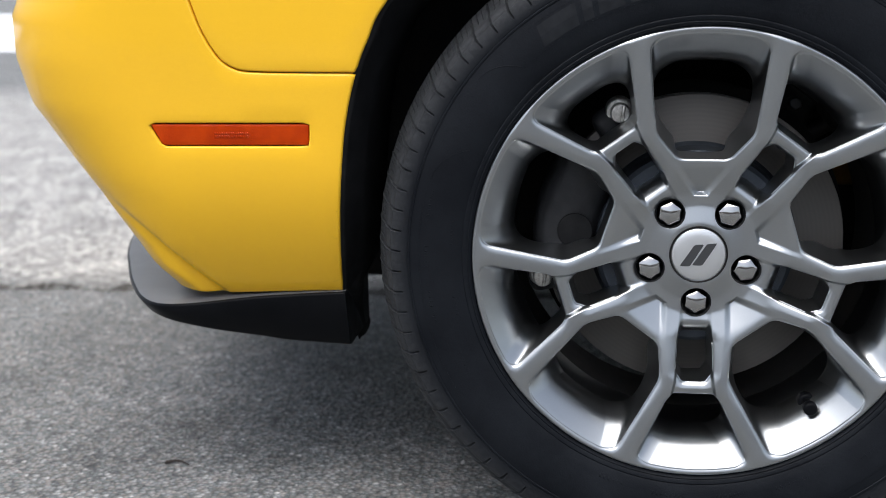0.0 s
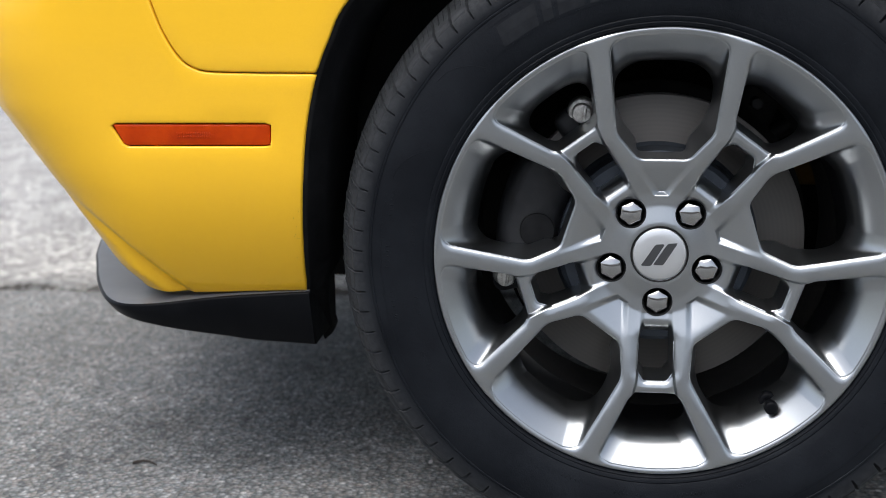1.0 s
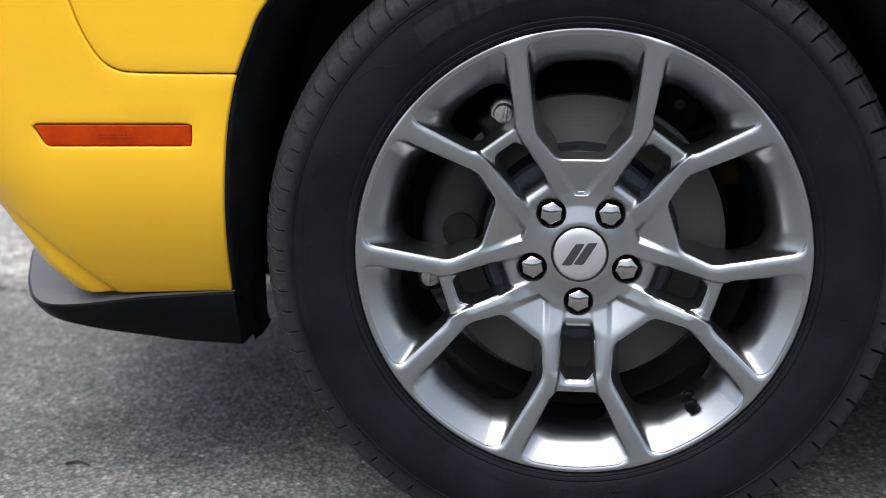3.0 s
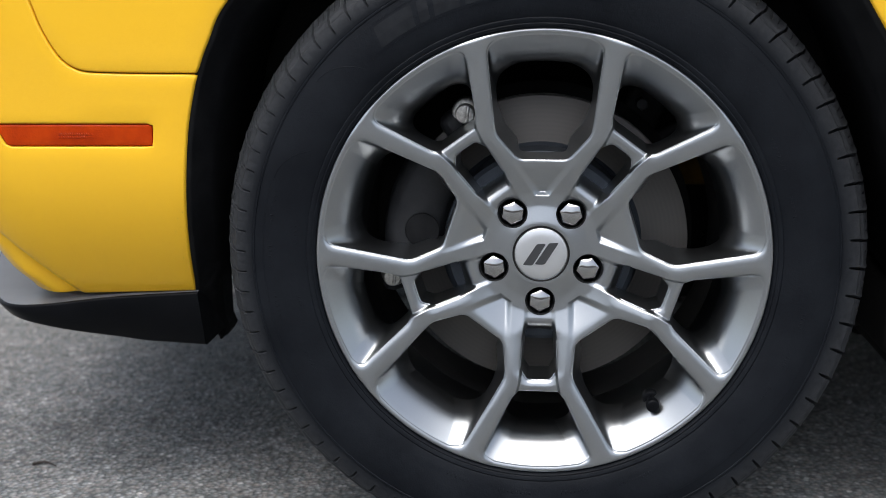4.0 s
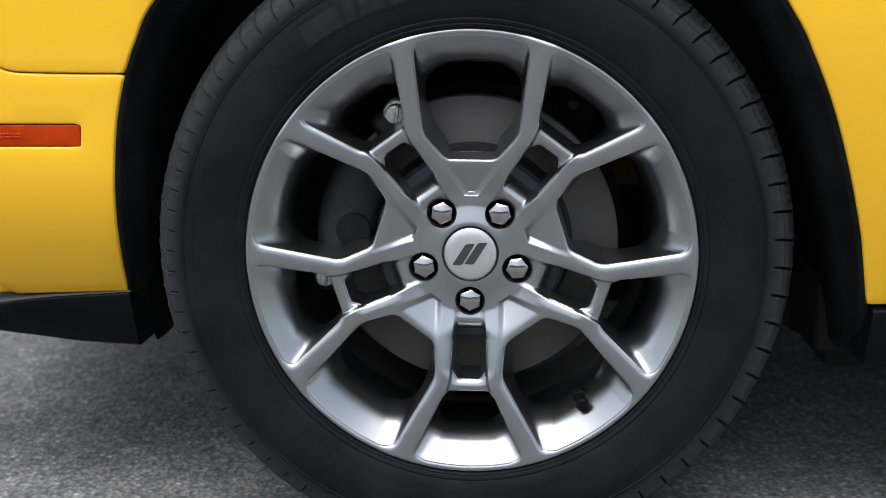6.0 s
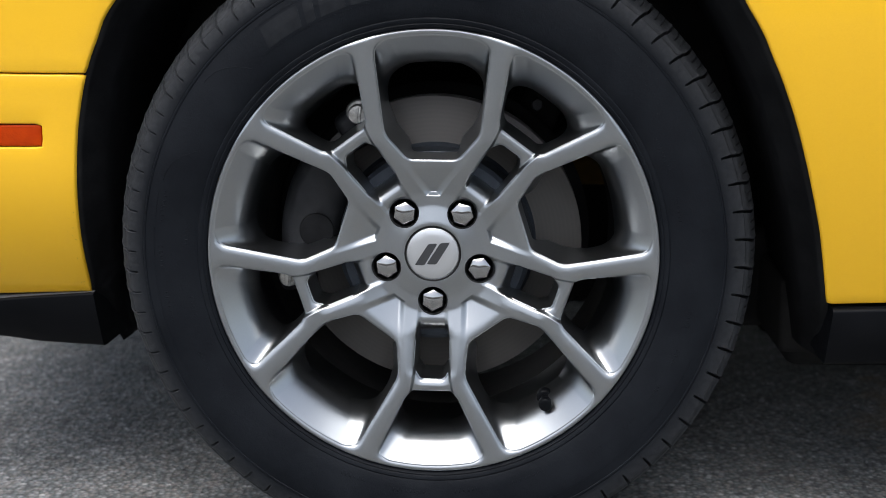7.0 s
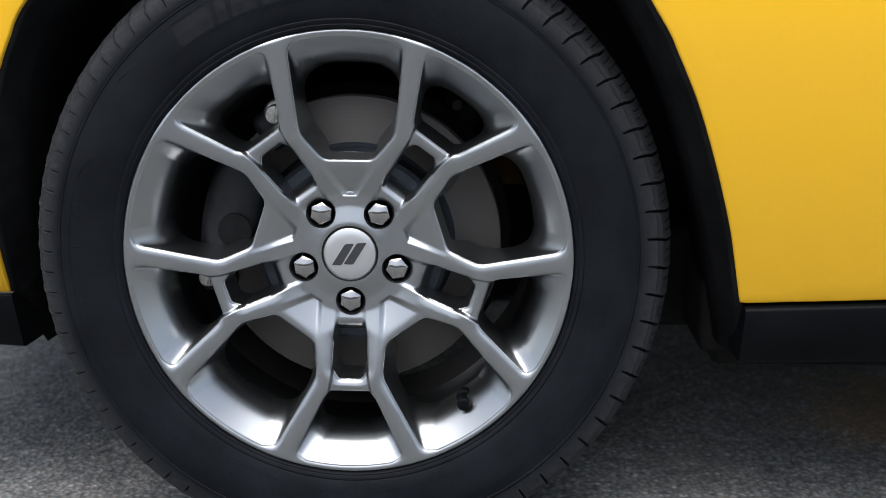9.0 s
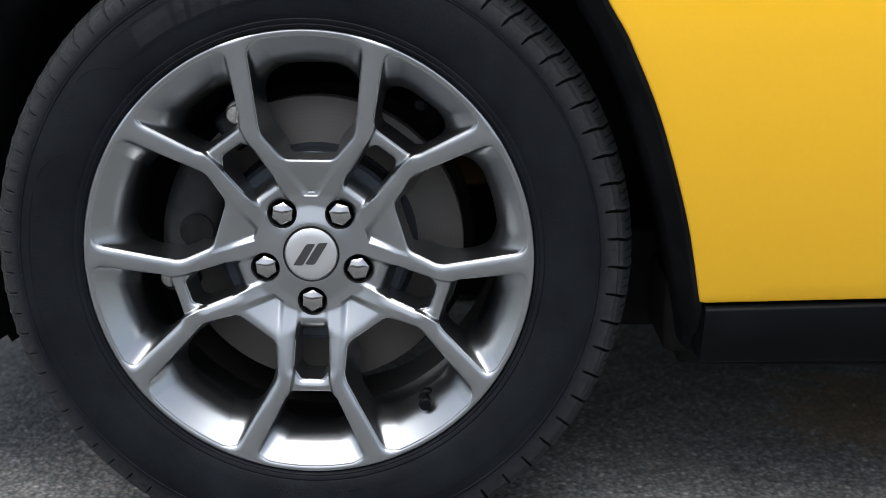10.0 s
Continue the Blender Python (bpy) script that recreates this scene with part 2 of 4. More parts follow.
def rounded(points, radius, steps=6):
    """Closed outline with its corners rounded; radius may be one number or one for each corner."""
    out, n = [], len(points)
    for i in range(n):
        r = radius[i] if isinstance(radius, (list, tuple)) else radius
        p, a, b = Vector(points[i]), Vector(points[i - 1]), Vector(points[(i + 1) % n])
        da, db = min(r, (a - p).length * 0.48), min(r, (b - p).length * 0.48)
        pa, pb = p + (a - p).normalized() * da, p + (b - p).normalized() * db
        for k in range(steps + 1):
            t = k / steps
            out.append(pa * (1 - t) ** 2 + p * (2 * t * (1 - t)) + pb * t * t)
    return out


def resample(points, step, closed=True):
    pts = [Vector(p) for p in points] + ([Vector(points[0])] if closed else [])
    lens = [0.0]
    for a, b in zip(pts, pts[1:]):
        lens.append(lens[-1] + (b - a).length)
    n = max(3, round(lens[-1] / step))
    out, k = [], 0
    for i in range(n if closed else n + 1):
        d = lens[-1] * i / n
        while k < len(pts) - 2 and lens[k + 1] < d:
            k += 1
        seg = lens[k + 1] - lens[k]
        out.append(pts[k].lerp(pts[k + 1], 0 if seg == 0 else (d - lens[k]) / seg))
    return out


def curve(points, per=8):
    """A smooth open line through points."""
    p = [Vector(q) for q in points]
    p = [2 * p[0] - p[1]] + p + [2 * p[-1] - p[-2]]
    out = []
    for i in range(1, len(p) - 2):
        for k in range(per):
            t = k / per
            out.append(0.5 * (2 * p[i] + (p[i + 1] - p[i - 1]) * t + (2 * p[i - 1] - 5 * p[i] + 4 * p[i + 1] - p[i + 2]) * t * t
                              + (3 * p[i] - p[i - 1] - 3 * p[i + 1] + p[i + 2]) * t ** 3))
    return out + [p[-2]]


def area2(loop):
    return sum(a[0] * b[1] - b[0] * a[1] for a, b in zip(loop, loop[1:] + loop[:1])) / 2


def offset(loop, d):
    """Moves a closed outline to its left by d."""
    out, n = [], len(loop)
    for i in range(n):
        t = (loop[(i + 1) % n] - loop[i - 1]).normalized()
        out.append(loop[i] + Vector((-t[1], t[0])) * d)
    return out


def inside(points, loop):
    """Which of an array of points lie inside a closed outline."""
    line = np.array([p[:2] for p in loop])
    lo, hi = line.min(0), line.max(0)
    sel = ((points >= lo) & (points <= hi)).all(1)
    x, y = points[sel, 0], points[sel, 1]
    res = np.zeros(len(x), bool)
    for (ax, ay), (bx, by) in zip(loop, loop[1:] + loop[:1]):
        hit = (ay > y) != (by > y)
        with np.errstate(divide="ignore", invalid="ignore"):
            res ^= hit & (x < (bx - ax) * (y - ay) / (by - ay) + ax)
    out = np.zeros(len(points), bool)
    out[sel] = res
    return out


def distance(points, loop):
    """The distance of each point from a closed outline."""
    best = np.full(len(points), 1e9)
    for a, b in zip(loop, loop[1:] + loop[:1]):
        a, b = np.array(a[:2]), np.array(b[:2])
        ab = b - a
        t = np.clip(((points - a) @ ab) / max(ab @ ab, 1e-12), 0, 1)
        best = np.minimum(best, np.hypot(*(points - a - t[:, None] * ab).T))
    return best


def fill(outer, holes, lines, spacing, keep=0.6, extra=()):
    """Triangles over the region between an outline and its holes, with inner lines kept as edges. Returns points and faces."""
    from mathutils.geometry import delaunay_2d_cdt
    pts, edges = [], []
    for loop in [outer, *holes, *lines]:
        k = len(pts)
        pts += [Vector(p) for p in loop]
        edges += [(k + i, k + (i + 1) % len(loop)) for i in range(len(loop))]
    fixed = np.array([p[:] for p in pts])
    if len(extra):
        e = np.array([p[:] for p in extra])
        ok = inside(e, outer)
        for h in holes:
            ok &= ~inside(e, h)
        e = e[ok]
        near = np.full(len(e), 1e9)
        for k in range(0, len(fixed), 200):
            near = np.minimum(near, np.sqrt(((e[:, None] - fixed[None, k:k + 200]) ** 2).sum(-1)).min(1))
        e = e[near > 0.0005]
        pts += [Vector(p) for p in e]
        fixed = np.concatenate([fixed, e])
    lo, hi = fixed.min(0), fixed.max(0)
    gx, gy = np.meshgrid(np.arange(lo[0], hi[0], spacing), np.arange(lo[1], hi[1], spacing * 0.866))
    gx = gx + (np.arange(gx.shape[0]) % 2 * spacing / 2)[:, None]
    g = np.stack([gx.ravel(), gy.ravel()], 1)
    ok = inside(g, outer)
    for h in holes:
        ok &= ~inside(g, h)
    g = g[ok]
    near = np.full(len(g), 1e9)
    for k in range(0, len(fixed), 200):
        near = np.minimum(near, np.sqrt(((g[:, None] - fixed[None, k:k + 200]) ** 2).sum(-1)).min(1))
    g = g[near > spacing * keep]
    pts += [Vector(p) for p in g]
    vs, _, fs, *_ = delaunay_2d_cdt(pts, edges, [], 0, 1e-7)
    p = np.array([v[:] for v in vs])
    mid = np.array([p[list(f)].mean(0) for f in fs])
    ok = inside(mid, outer)
    for h in holes:
        ok &= ~inside(mid, h)
    return p, [f for f, k in zip(fs, ok) if k]


# ---------------------------------------------------------------- setting
def smooth01(t):
    t = min(max(t, 0.0), 1.0)
    return t * t * (3 - 2 * t)


xs = [-400, -60, -12, -5] + [-3 + 0.25 * i for i in range(25)] + [5, 12, 60, 400]
xs = xs[:4] + [-3 + 0.05 * i for i in range(121)] + xs[-4:]
ys = [-400, -60, -12, -5] + [-3 + 0.25 * i for i in range(17)] + [1.08, 1.105, 1.125, 1.14, 1.155, 1.175, 1.20] + [1.25 + 0.25 * i for i in range(12)] + [6, 12, 60, 400]


def sunk(x, y):
    """The ground's height: flat, but for a shallow ragged joint along the car."""
    if abs(x) > 3.0:
        return 0.0
    return -0.012 * max(0.0, 1 - abs(y - 1.14 - 0.025 * noise.noise((x * 3.0, 0.0, 7.0)) - 0.012 * noise.noise((x * 14.0, 0.0, 2.0))) / 0.032)


rows = [[(x, y, sunk(x, y)) for x in xs] for y in ys]
ground = part("ground", grid_mesh(rows), asphalt)
tagged(ground, "rough grey asphalt with pale worn stones", "ground", kind="structure")

rng = random.Random(4)


def pebble(bm, at, size):
    r = bmesh.ops.create_icosphere(bm, subdivisions=1, radius=1.0, matrix=Matrix.Translation(at) @ pose(0, 0, 0, rng.uniform(0, 360), rng.uniform(0, 360), 0)
                                   @ Matrix.Diagonal((size, size * rng.uniform(0.6, 0.9), size * rng.uniform(0.45, 0.7), 1)))
    for v in r["verts"]:
        v.co += Vector((rng.uniform(-1, 1), rng.uniform(-1, 1), rng.uniform(-1, 1))) * size * 0.12


bm = bmesh.new()
for i in range(420):
    x, y = rng.uniform(-2.2, 1.2), rng.uniform(-0.2, 2.2)
    if rng.random() < 0.35:
        x, y = rng.uniform(-2.6, -0.5), 1.12 + rng.gauss(0, 0.05)
    s = rng.uniform(0.0015, 0.0035) * (1.6 if rng.random() < 0.08 else 1.0)
    pebble(bm, (x, y, s * 0.3), s)
grit = part("loose_grit", bm, grit_mat, smooth=False)
tagged(grit, "small loose grey stones on the asphalt", "gravel", kind="stuff")

rows = []
for i in range(9):
    s = i / 8
    r = 0.0024 * (1.1 - 0.7 * s)
    cx, cy, cz = -0.718 + 0.037 * s, 0.179 + 0.006 * math.sin(4.0 * s), 0.0032 + 0.0012 * math.sin(3.0 * s)
    rows.append([(cx, cy + r * math.cos(radians(60 * k)), cz + r * math.sin(radians(60 * k))) for k in range(6)])
twig = part("twig", grid_mesh(rows, close_v=True), twig_mat)
tagged(twig, "short dark brown twig lying on the asphalt", "twig")

rows = []
for i in range(60):
    x = -22 + 19.0 * i / 59
    rows.append([(x, 11.0 + 3.0 * k / 11 + 0.2 * noise.noise((x * 1.3, k * 0.2, 3)),
                  max(0.0, (0.355 + 0.04 * noise.noise((x * 2.0, k * 0.5, 0))) * math.sin(math.pi * k / 11) ** 0.7) - 0.01) for k in range(12)])
bank = part("snow_bank", grid_mesh(rows, flip=True), snow)
tagged(bank, "low bank of white snow on the asphalt", "snow")

# unseen wall behind the camera; its height holds back low skylight
bm = bmesh.new()
box(bm, (60, 0.4, 3.2), pose(3, -17, 1.6))
facade = part("backdrop", bm, brick_far, smooth=False)
tagged(facade, "plain brown building wall, unseen, behind the camera", "wall", kind="structure")

# ---------------------------------------------------------------- the car: an Empty at its base, side plane near y = 0, rear towards -x
car = new("car")
tagged(car, "bright yellow coupe with grey alloy wheel and black lower trim", "car")
HUB = 0.358

CORNER_Z = [0.210, 0.296, 0.313, 0.358, 0.417, 0.475, 0.526, 0.583, 0.840]
CORNER_X = [-0.550, -0.562, -0.572, -0.591, -0.599, -0.619, -0.644, -0.660, -0.660]
CORNER_A = [0.085, 0.100, 0.105, 0.125, 0.165, 0.200, 0.220, 0.220, 0.220]


def body_point(u, z):
    """The painted skin: u runs along the side (x on its flat), then round the rear corner."""
    rear = -0.015 + 2.09 * max(0.0, 0.47 - z) ** 2
    front = -0.075 + 0.45 * max(0.0, 0.66 - z) ** 2
    y = rear + (front - rear) * smooth01((u + 0.35) / 0.75) + 0.30 * max(0.0, z - 0.60) ** 2
    x1 = float(np.interp(z, CORNER_Z, CORNER_X))
    if u >= x1:
        return Vector((u, y, z))
    step = 0.012 * smooth01((z - 0.638) / 0.018)
    d = (-0.655 - u) * 0.563 + (0.322 - z) * 0.826
    fold = 0.0085 * math.exp(-(d / 0.013) ** 2) * smooth01((0.425 - z) / 0.07) - 0.009 * smooth01((d - 0.006) / 0.030) * smooth01((-0.60 - u) / 0.05) * smooth01((0.365 - z) / 0.05)
    a = float(np.interp(z, CORNER_Z, CORNER_A))
    b = a * 1.14
    phi = (x1 - u) / 0.24
    if phi < math.pi / 2:
        return Vector((x1 - (a - step - fold) * math.sin(phi), y + b * (1 - math.cos(phi)) + fold * math.cos(phi), z))
    s = (phi - math.pi / 2) * 0.24
    return Vector((x1 - a + step + fold - 0.10 * (1 - math.exp(-s / 0.45)), y + b + s, z))


def body_normal(u, z):
    e = 0.002
    a = body_point(u + e, z) - body_point(u - e, z)
    b = body_point(u, z + e) - body_point(u, z - e)
    return a.cross(b).normalized()


def skin(name, outline, holes, spacing, material, parent, label="", edge=0.0026, depth=0.022, at=body_point, normal=body_normal, lines=(), extra=()):
    """A pressed panel over the body's skin, with rolled edges that turn inwards."""
    loops = []
    for k, loop in enumerate([outline, *holes]):
        loop = [Vector(p[:2]) for p in loop]
        if (area2(loop) > 0) != (k == 0):
            loop.reverse()
        loops.append(resample(loop, spacing * 0.5))
    rings = [offset(lp, d) for lp in loops for d in (edge * 0.35, edge)]
    p, faces = fill(loops[0], loops[1:], rings + [list(l) for l in lines], spacing, extra=extra)
    d = np.full(len(p), 1e9)
    for lp in loops:
        d = np.minimum(d, distance(p, lp))
    t = np.clip(1 - d / edge, 0, 1)
    drop = edge * 0.8 * (1 - np.sqrt(1 - t * t))
    bm = bmesh.new()
    vs = [bm.verts.new(at(*q) - normal(*q) * h) for q, h in zip(p.tolist(), drop.tolist())]
    for f in faces:
        bm.faces.new([vs[i] for i in f])
    for lp in loops:
        back = []
        for q in lp:
            n, o = normal(*q), at(*q)
            back.append([bm.verts.new(o - n * edge * 0.8), bm.verts.new(o - n * depth)])
        for (a, b), (c2, d2) in zip(back, back[1:] + back[:1]):
            bm.faces.new((a, b, d2, c2))
    bmesh.ops.remove_doubles(bm, verts=bm.verts, dist=1e-5)
    return part(name, bm, material, parent, label)


ARCH = curve([(-0.4239, 0.2976), (-0.4205, 0.335), (-0.4168, 0.376), (-0.4103, 0.446), (-0.4028, 0.511), (-0.3890, 0.5686), (-0.3740, 0.606),
              (-0.3506, 0.649), (-0.262, 0.745), (-0.140, 0.800), (0.0, 0.818), (0.140, 0.793), (0.268, 0.735), (0.3409, 0.6307), (0.3625, 0.5899),
              (0.3862, 0.5361), (0.4076, 0.4741), (0.4284, 0.4032), (0.4361, 0.370), (0.4490, 0.3090)], 6)
SPLIT = 30
SEAM = curve([(-0.3890, 0.5686), (-0.450, 0.5692), (-0.505, 0.5705), (-0.527, 0.5735), (-0.546, 0.5855), (-0.564, 0.6141), (-0.578, 0.6517), (-0.600, 0.72), (-0.625, 0.79), (-0.638, 0.84)], 6)
GAP = 0.0008


def shifted(line, d):
    out = []
    for i, p in enumerate(line):
        t = (line[min(i + 1, len(line) - 1)] - line[max(i - 1, 0)]).normalized()
        out.append(p + Vector((-t[1], t[0])) * d)
    return out


low = shifted(SEAM, GAP)
high = shifted(SEAM, -GAP)
MARK = rounded([(-0.6350, 0.5120), (-0.4440, 0.5120), (-0.4450, 0.4855), (-0.6195, 0.4851)], 0.003, 3)
bumper_line = [Vector(p) for p in ARCH[:SPLIT]] + low + [Vector((-2.60, 0.84)), Vector((-2.60, 0.288)), Vector((-0.58, 0.2905))]
bumper = skin("bumper_cover", bumper_line, [MARK], 0.016, yellow, car, "yellow painted rear bumper corner",
              extra=[Vector((-0.90 + 0.0045 * i, 0.296 + 0.0045 * j)) for i in range(70) for j in range(32)])
side_line = [Vector(p) for p in ARCH[SPLIT + 1:]] + [Vector((2.4, 0.3792)), Vector((2.4, 0.84)), Vector((-0.632, 0.84))] + high[::-1]
side = skin("side_panel", side_line, [], 0.016, yellow, car, "yellow painted quarter panel with wheel arch")

# stone chips and tar specks along the bumper's edge at the arch
bm = bmesh.new()
for i in range(15):
    z = 0.305 + 0.105 * rng.random() ** 1.3
    edge_x = float(np.interp(z, [0.2976, 0.335, 0.376, 0.446], [-0.4239, -0.4205, -0.4168, -0.4103]))
    u = edge_x - 0.0035 - 0.011 * rng.random() ** 2
    n, o, size = body_normal(u, z), body_point(u, z), rng.uniform(0.0003, 0.00055)
    side_v, up_v = Vector((1, 0, 0)), n.cross(Vector((1, 0, 0))).normalized()
    disc_ids = [bm.verts.new(o + n * 0.0002 + side_v * (size * rng.uniform(0.6, 1.0) * math.cos(k)) + up_v * (size * rng.uniform(0.8, 1.5) * math.sin(k))) for k in (0.0, 0.9, 1.8, 2.7, 3.6, 4.5, 5.4)]
    tip = bm.verts.new(o + n * 0.0005)
    for a, b in zip(disc_ids, disc_ids[1:] + disc_ids[:1]):
        bm.faces.new((a, b, tip))
tagged(part("tar_specks", bm, dark, bumper, "dark tar specks and stone chips"), kind="stuff")

# orange side marker set into the bumper
inner = [Vector(p[:2]) for p in MARK]
if area2(inner) < 0:
    inner.reverse()
lens_line = offset(resample(inner, 0.004), 0.0011)
marker = skin("side_marker", lens_line, [], 0.006, amber, car, "amber plastic side marker lens", edge=0.002, depth=0.012,
              at=lambda u, z: body_point(u, z) + Vector((0, 0.0015, 0)))
bm = bmesh.new()
for i in range(15):
    for k in range(2):
        p = body_point(-0.5362 + (i - 7) * 0.00275, 0.4966 + k * 0.0034)
        box(bm, (0.0021, 0.0016, 0.0027), Matrix.Translation(p + Vector((0, 0.0012, 0))), 0.0005, 1)
part("reflector_window", bm, amber_deep, marker, "ribbed reflector window", smooth=False)
ring = resample([Vector(p[:2]) for p in MARK], 0.006)
rows = [[body_point(*p) + Vector((0, dy, 0)) for dy in (0.004, 0.013)] for p in ring]
bm = grid_mesh(rows, close_u=True)
part("marker_gasket", bm, plastic, marker, "thin black gasket")
bm = grid_mesh([[Vector((x, 0.004, z)) for x in (-0.65, -0.43)] for z in (0.465, 0.53)])
part("backing", bm, dark, marker)

# black lower valance: a blade that stands out under the bumper
EDGE = curve([(-0.420, 0.040), (-0.480, 0.041), (-0.550, 0.041), (-0.622, 0.043), (-0.666, 0.054), (-0.701, 0.089), (-0.735, 0.150), (-0.764, 0.212), (-0.790, 0.275), (-0.824, 0.36), (-0.862, 0.50), (-0.884, 0.75), (-0.89, 0.95)], 8)


def eased(values_x, values):
    """A table between knots, with the corners at the knots rounded off."""
    soft_knot = np.exp(-(np.arange(-25, 26) / 11.0) ** 2)
    table = np.interp(BLADE_X, values_x, values)
    return np.convolve(np.pad(table, 25, mode="reflect", reflect_type="odd"), soft_knot / soft_knot.sum(), mode="valid")


BLADE_X = np.arange(-0.80, -0.4199, 0.002)
BLADE_TOP = eased([-0.740, -0.678, -0.622, -0.535, -0.420], [0.2740, 0.2740, 0.2785, 0.2900, 0.2985])
BLADE_LOW = eased([-0.740, -0.700, -0.665, -0.594, -0.505, -0.420], [0.2600, 0.2585, 0.2530, 0.2385, 0.2255, 0.2215])


def blade(p):
    """Top and bottom of the blade's outer face."""
    x = p[0]
    return float(np.interp(x, BLADE_X, BLADE_TOP)), float(np.interp(x, BLADE_X, BLADE_LOW))


rows = []
for i, p in enumerate(EDGE):
    n = (Vector((max(-0.50, p[0]), max(0.30, p[1]))) - p).normalized()
    top, lw = blade(p)
    r = 0.0035
    cut = min(0.024, (top - lw) * 0.40)
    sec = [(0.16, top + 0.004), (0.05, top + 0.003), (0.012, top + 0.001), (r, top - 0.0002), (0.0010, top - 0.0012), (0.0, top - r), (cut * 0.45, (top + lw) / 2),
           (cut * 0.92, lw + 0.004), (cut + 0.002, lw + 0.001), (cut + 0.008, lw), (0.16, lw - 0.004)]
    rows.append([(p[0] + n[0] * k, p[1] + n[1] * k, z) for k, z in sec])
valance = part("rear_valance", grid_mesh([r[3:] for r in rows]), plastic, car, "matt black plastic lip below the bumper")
# the lip's upper face gets the paler plastic in place of skylight
part("valance_top", grid_mesh([r[:4] for r in rows]), skylit, valance, "upper face of the lip, painted pale as if skylit")
bm = bmesh.new()
first = rows[0]
bm.faces.new([bm.verts.new(Vector(q)) for q in first])
part("end_cap", bm, plastic, valance, smooth=False)

# black sill below the side panel
rows = []
for i in range(40):
    x = 0.4545 + 1.95 * i / 39
    top, lw = 0.3055 + 0.036 * (x - 0.449), 0.2335 + 0.020 * (x - 0.449) + (0.004 if x > 0.72 else 0.0)
    sec = [(0.02, top + 0.001), (-0.004, top), (-0.0085, top - 0.0015), (-0.0105, top - 0.005), (0.000, (top + lw) / 2), (0.0105, lw + 0.004), (0.014, lw), (0.018, lw - 0.001), (0.20, lw + 0.01)]
    rows.append([(x, y - 0.016, z) for y, z in sec])
sill = part("sill", grid_mesh(rows), plastic, car, "black plastic sill trim")
bm = bmesh.new()
bm.faces.new([bm.verts.new(Vector(q)) for q in rows[0]])
part("end_cap", bm, plastic, sill, smooth=False)

# wheel-arch liner
line = [Vector((-0.4262, 0.202))] + [Vector((-0.4260, 0.25))] + [Vector(p[:2]) for p in ARCH] + [Vector((0.4590, 0.265)), Vector((0.4677, 0.2194))]
line = resample(line, 0.016, closed=False)
rows = []
for i, p in enumerate(line):
    inward = (Vector((0.0, 0.42)) - p).normalized()
    y0 = body_point(p[0], max(p[1], 0.297))[1]
    if p[0] < 0 and p[1] < 0.297:
        y0 += 0.01 + (0.297 - p[1]) * 1.0
    if p[0] > 0 and p[1] < 0.31:
        y0 += (0.31 - p[1]) * 0.75
    ribs = 0.0008 * noise.noise((i * 0.31, 0, 5))
    row = []
    for k, (dy, di) in enumerate([(0.007, -0.0035), (0.006, 0.0035), (0.010, 0.0060), (0.030, 0.0080), (0.045, 0.018), (0.06, 0.022), (0.10, 0.024), (0.20, 0.02), (0.36, 0.0)]):
        j = di + (ribs if k >= 3 else 0)
        if p[0] < 0:
            j *= 0.30 + 0.70 * smooth01((p[1] - 0.24) / 0.08)
        if p[1] < 0.30 and p[0] < 0:
            dy *= 0.25
        elif p[1] < 0.30:
            dy *= 0.6
        row.append((p[0] + inward[0] * j, y0 + dy, p[1] + inward[1] * j))
    rows.append(row)
liner = part("arch_liner", grid_mesh(rows), liner_mat, car, "dusty black plastic wheel-arch liner")

# closed-off rest of the body
bm = bmesh.new()
box(bm, (3.15, 1.35, 0.34), pose(0.825, 1.08, 0.455))
part("underbody", bm, dark, car, smooth=False)
bm = bmesh.new()
box(bm, (1.97, 1.74, 0.10), pose(1.415, 0.99, 0.255), 0.01)
part("floor_pan", bm, dark, car)
# two unseen blocks added below the floor to keep light off the ground
bm = bmesh.new()
box(bm, (1.93, 1.61, 0.09), pose(1.425, 1.005, 0.205), 0.015)
part("floor_shade_block", bm, dark, car)
bm = bmesh.new()
box(bm, (1.90, 1.10, 0.08), pose(1.43, 1.02, 0.160), 0.02)
part("centre_shade_block", bm, dark, car)
bm = bmesh.new()
box(bm, (0.62, 1.36, 0.14), pose(0.13, 1.12, 0.26), 0.01)
part("subframe", bm, dark, car)
# made-up rear block that darkens the ground beneath it
bm = bmesh.new()
box(bm, (0.50, 1.10, 0.11), pose(-0.45, 1.08, 0.245), 0.02)
part("rear_shade_block", bm, dark, car)
bm = bmesh.new()
box(bm, (0.14, 0.30, 0.14), pose(0.375, 0.41, 0.268), 0.01)
part("crossmember", bm, dark, car)
bm = bmesh.new()
rim_line = [body_point(2.4 - 5.0 * i / 120, 0.842) for i in range(121)] + [Vector((2.4, 1.9, 0.842))]
top = [bm.verts.new((q[0], q[1] + 0.004, 0.852)) for q in rim_line]
base = [bm.verts.new((q[0], q[1] + 0.004, 0.838)) for q in rim_line]
bm.faces.new(top)
for i in range(len(top)):
    j = (i + 1) % len(top)
    bm.faces.new((top[i], base[i], base[j], top[j]))
part("deck", bm, yellow, car, smooth=False)
bm = bmesh.new()
box(bm, (3.26, 0.03, 0.50), pose(0.78, 1.895, 0.575), 0.01)
part("far_side_panel", bm, yellow, car)
bm = bmesh.new()
box(bm, (0.03, 1.82, 0.50), pose(2.395, 0.93, 0.575), 0.01)
part("bulkhead", bm, dark, car)

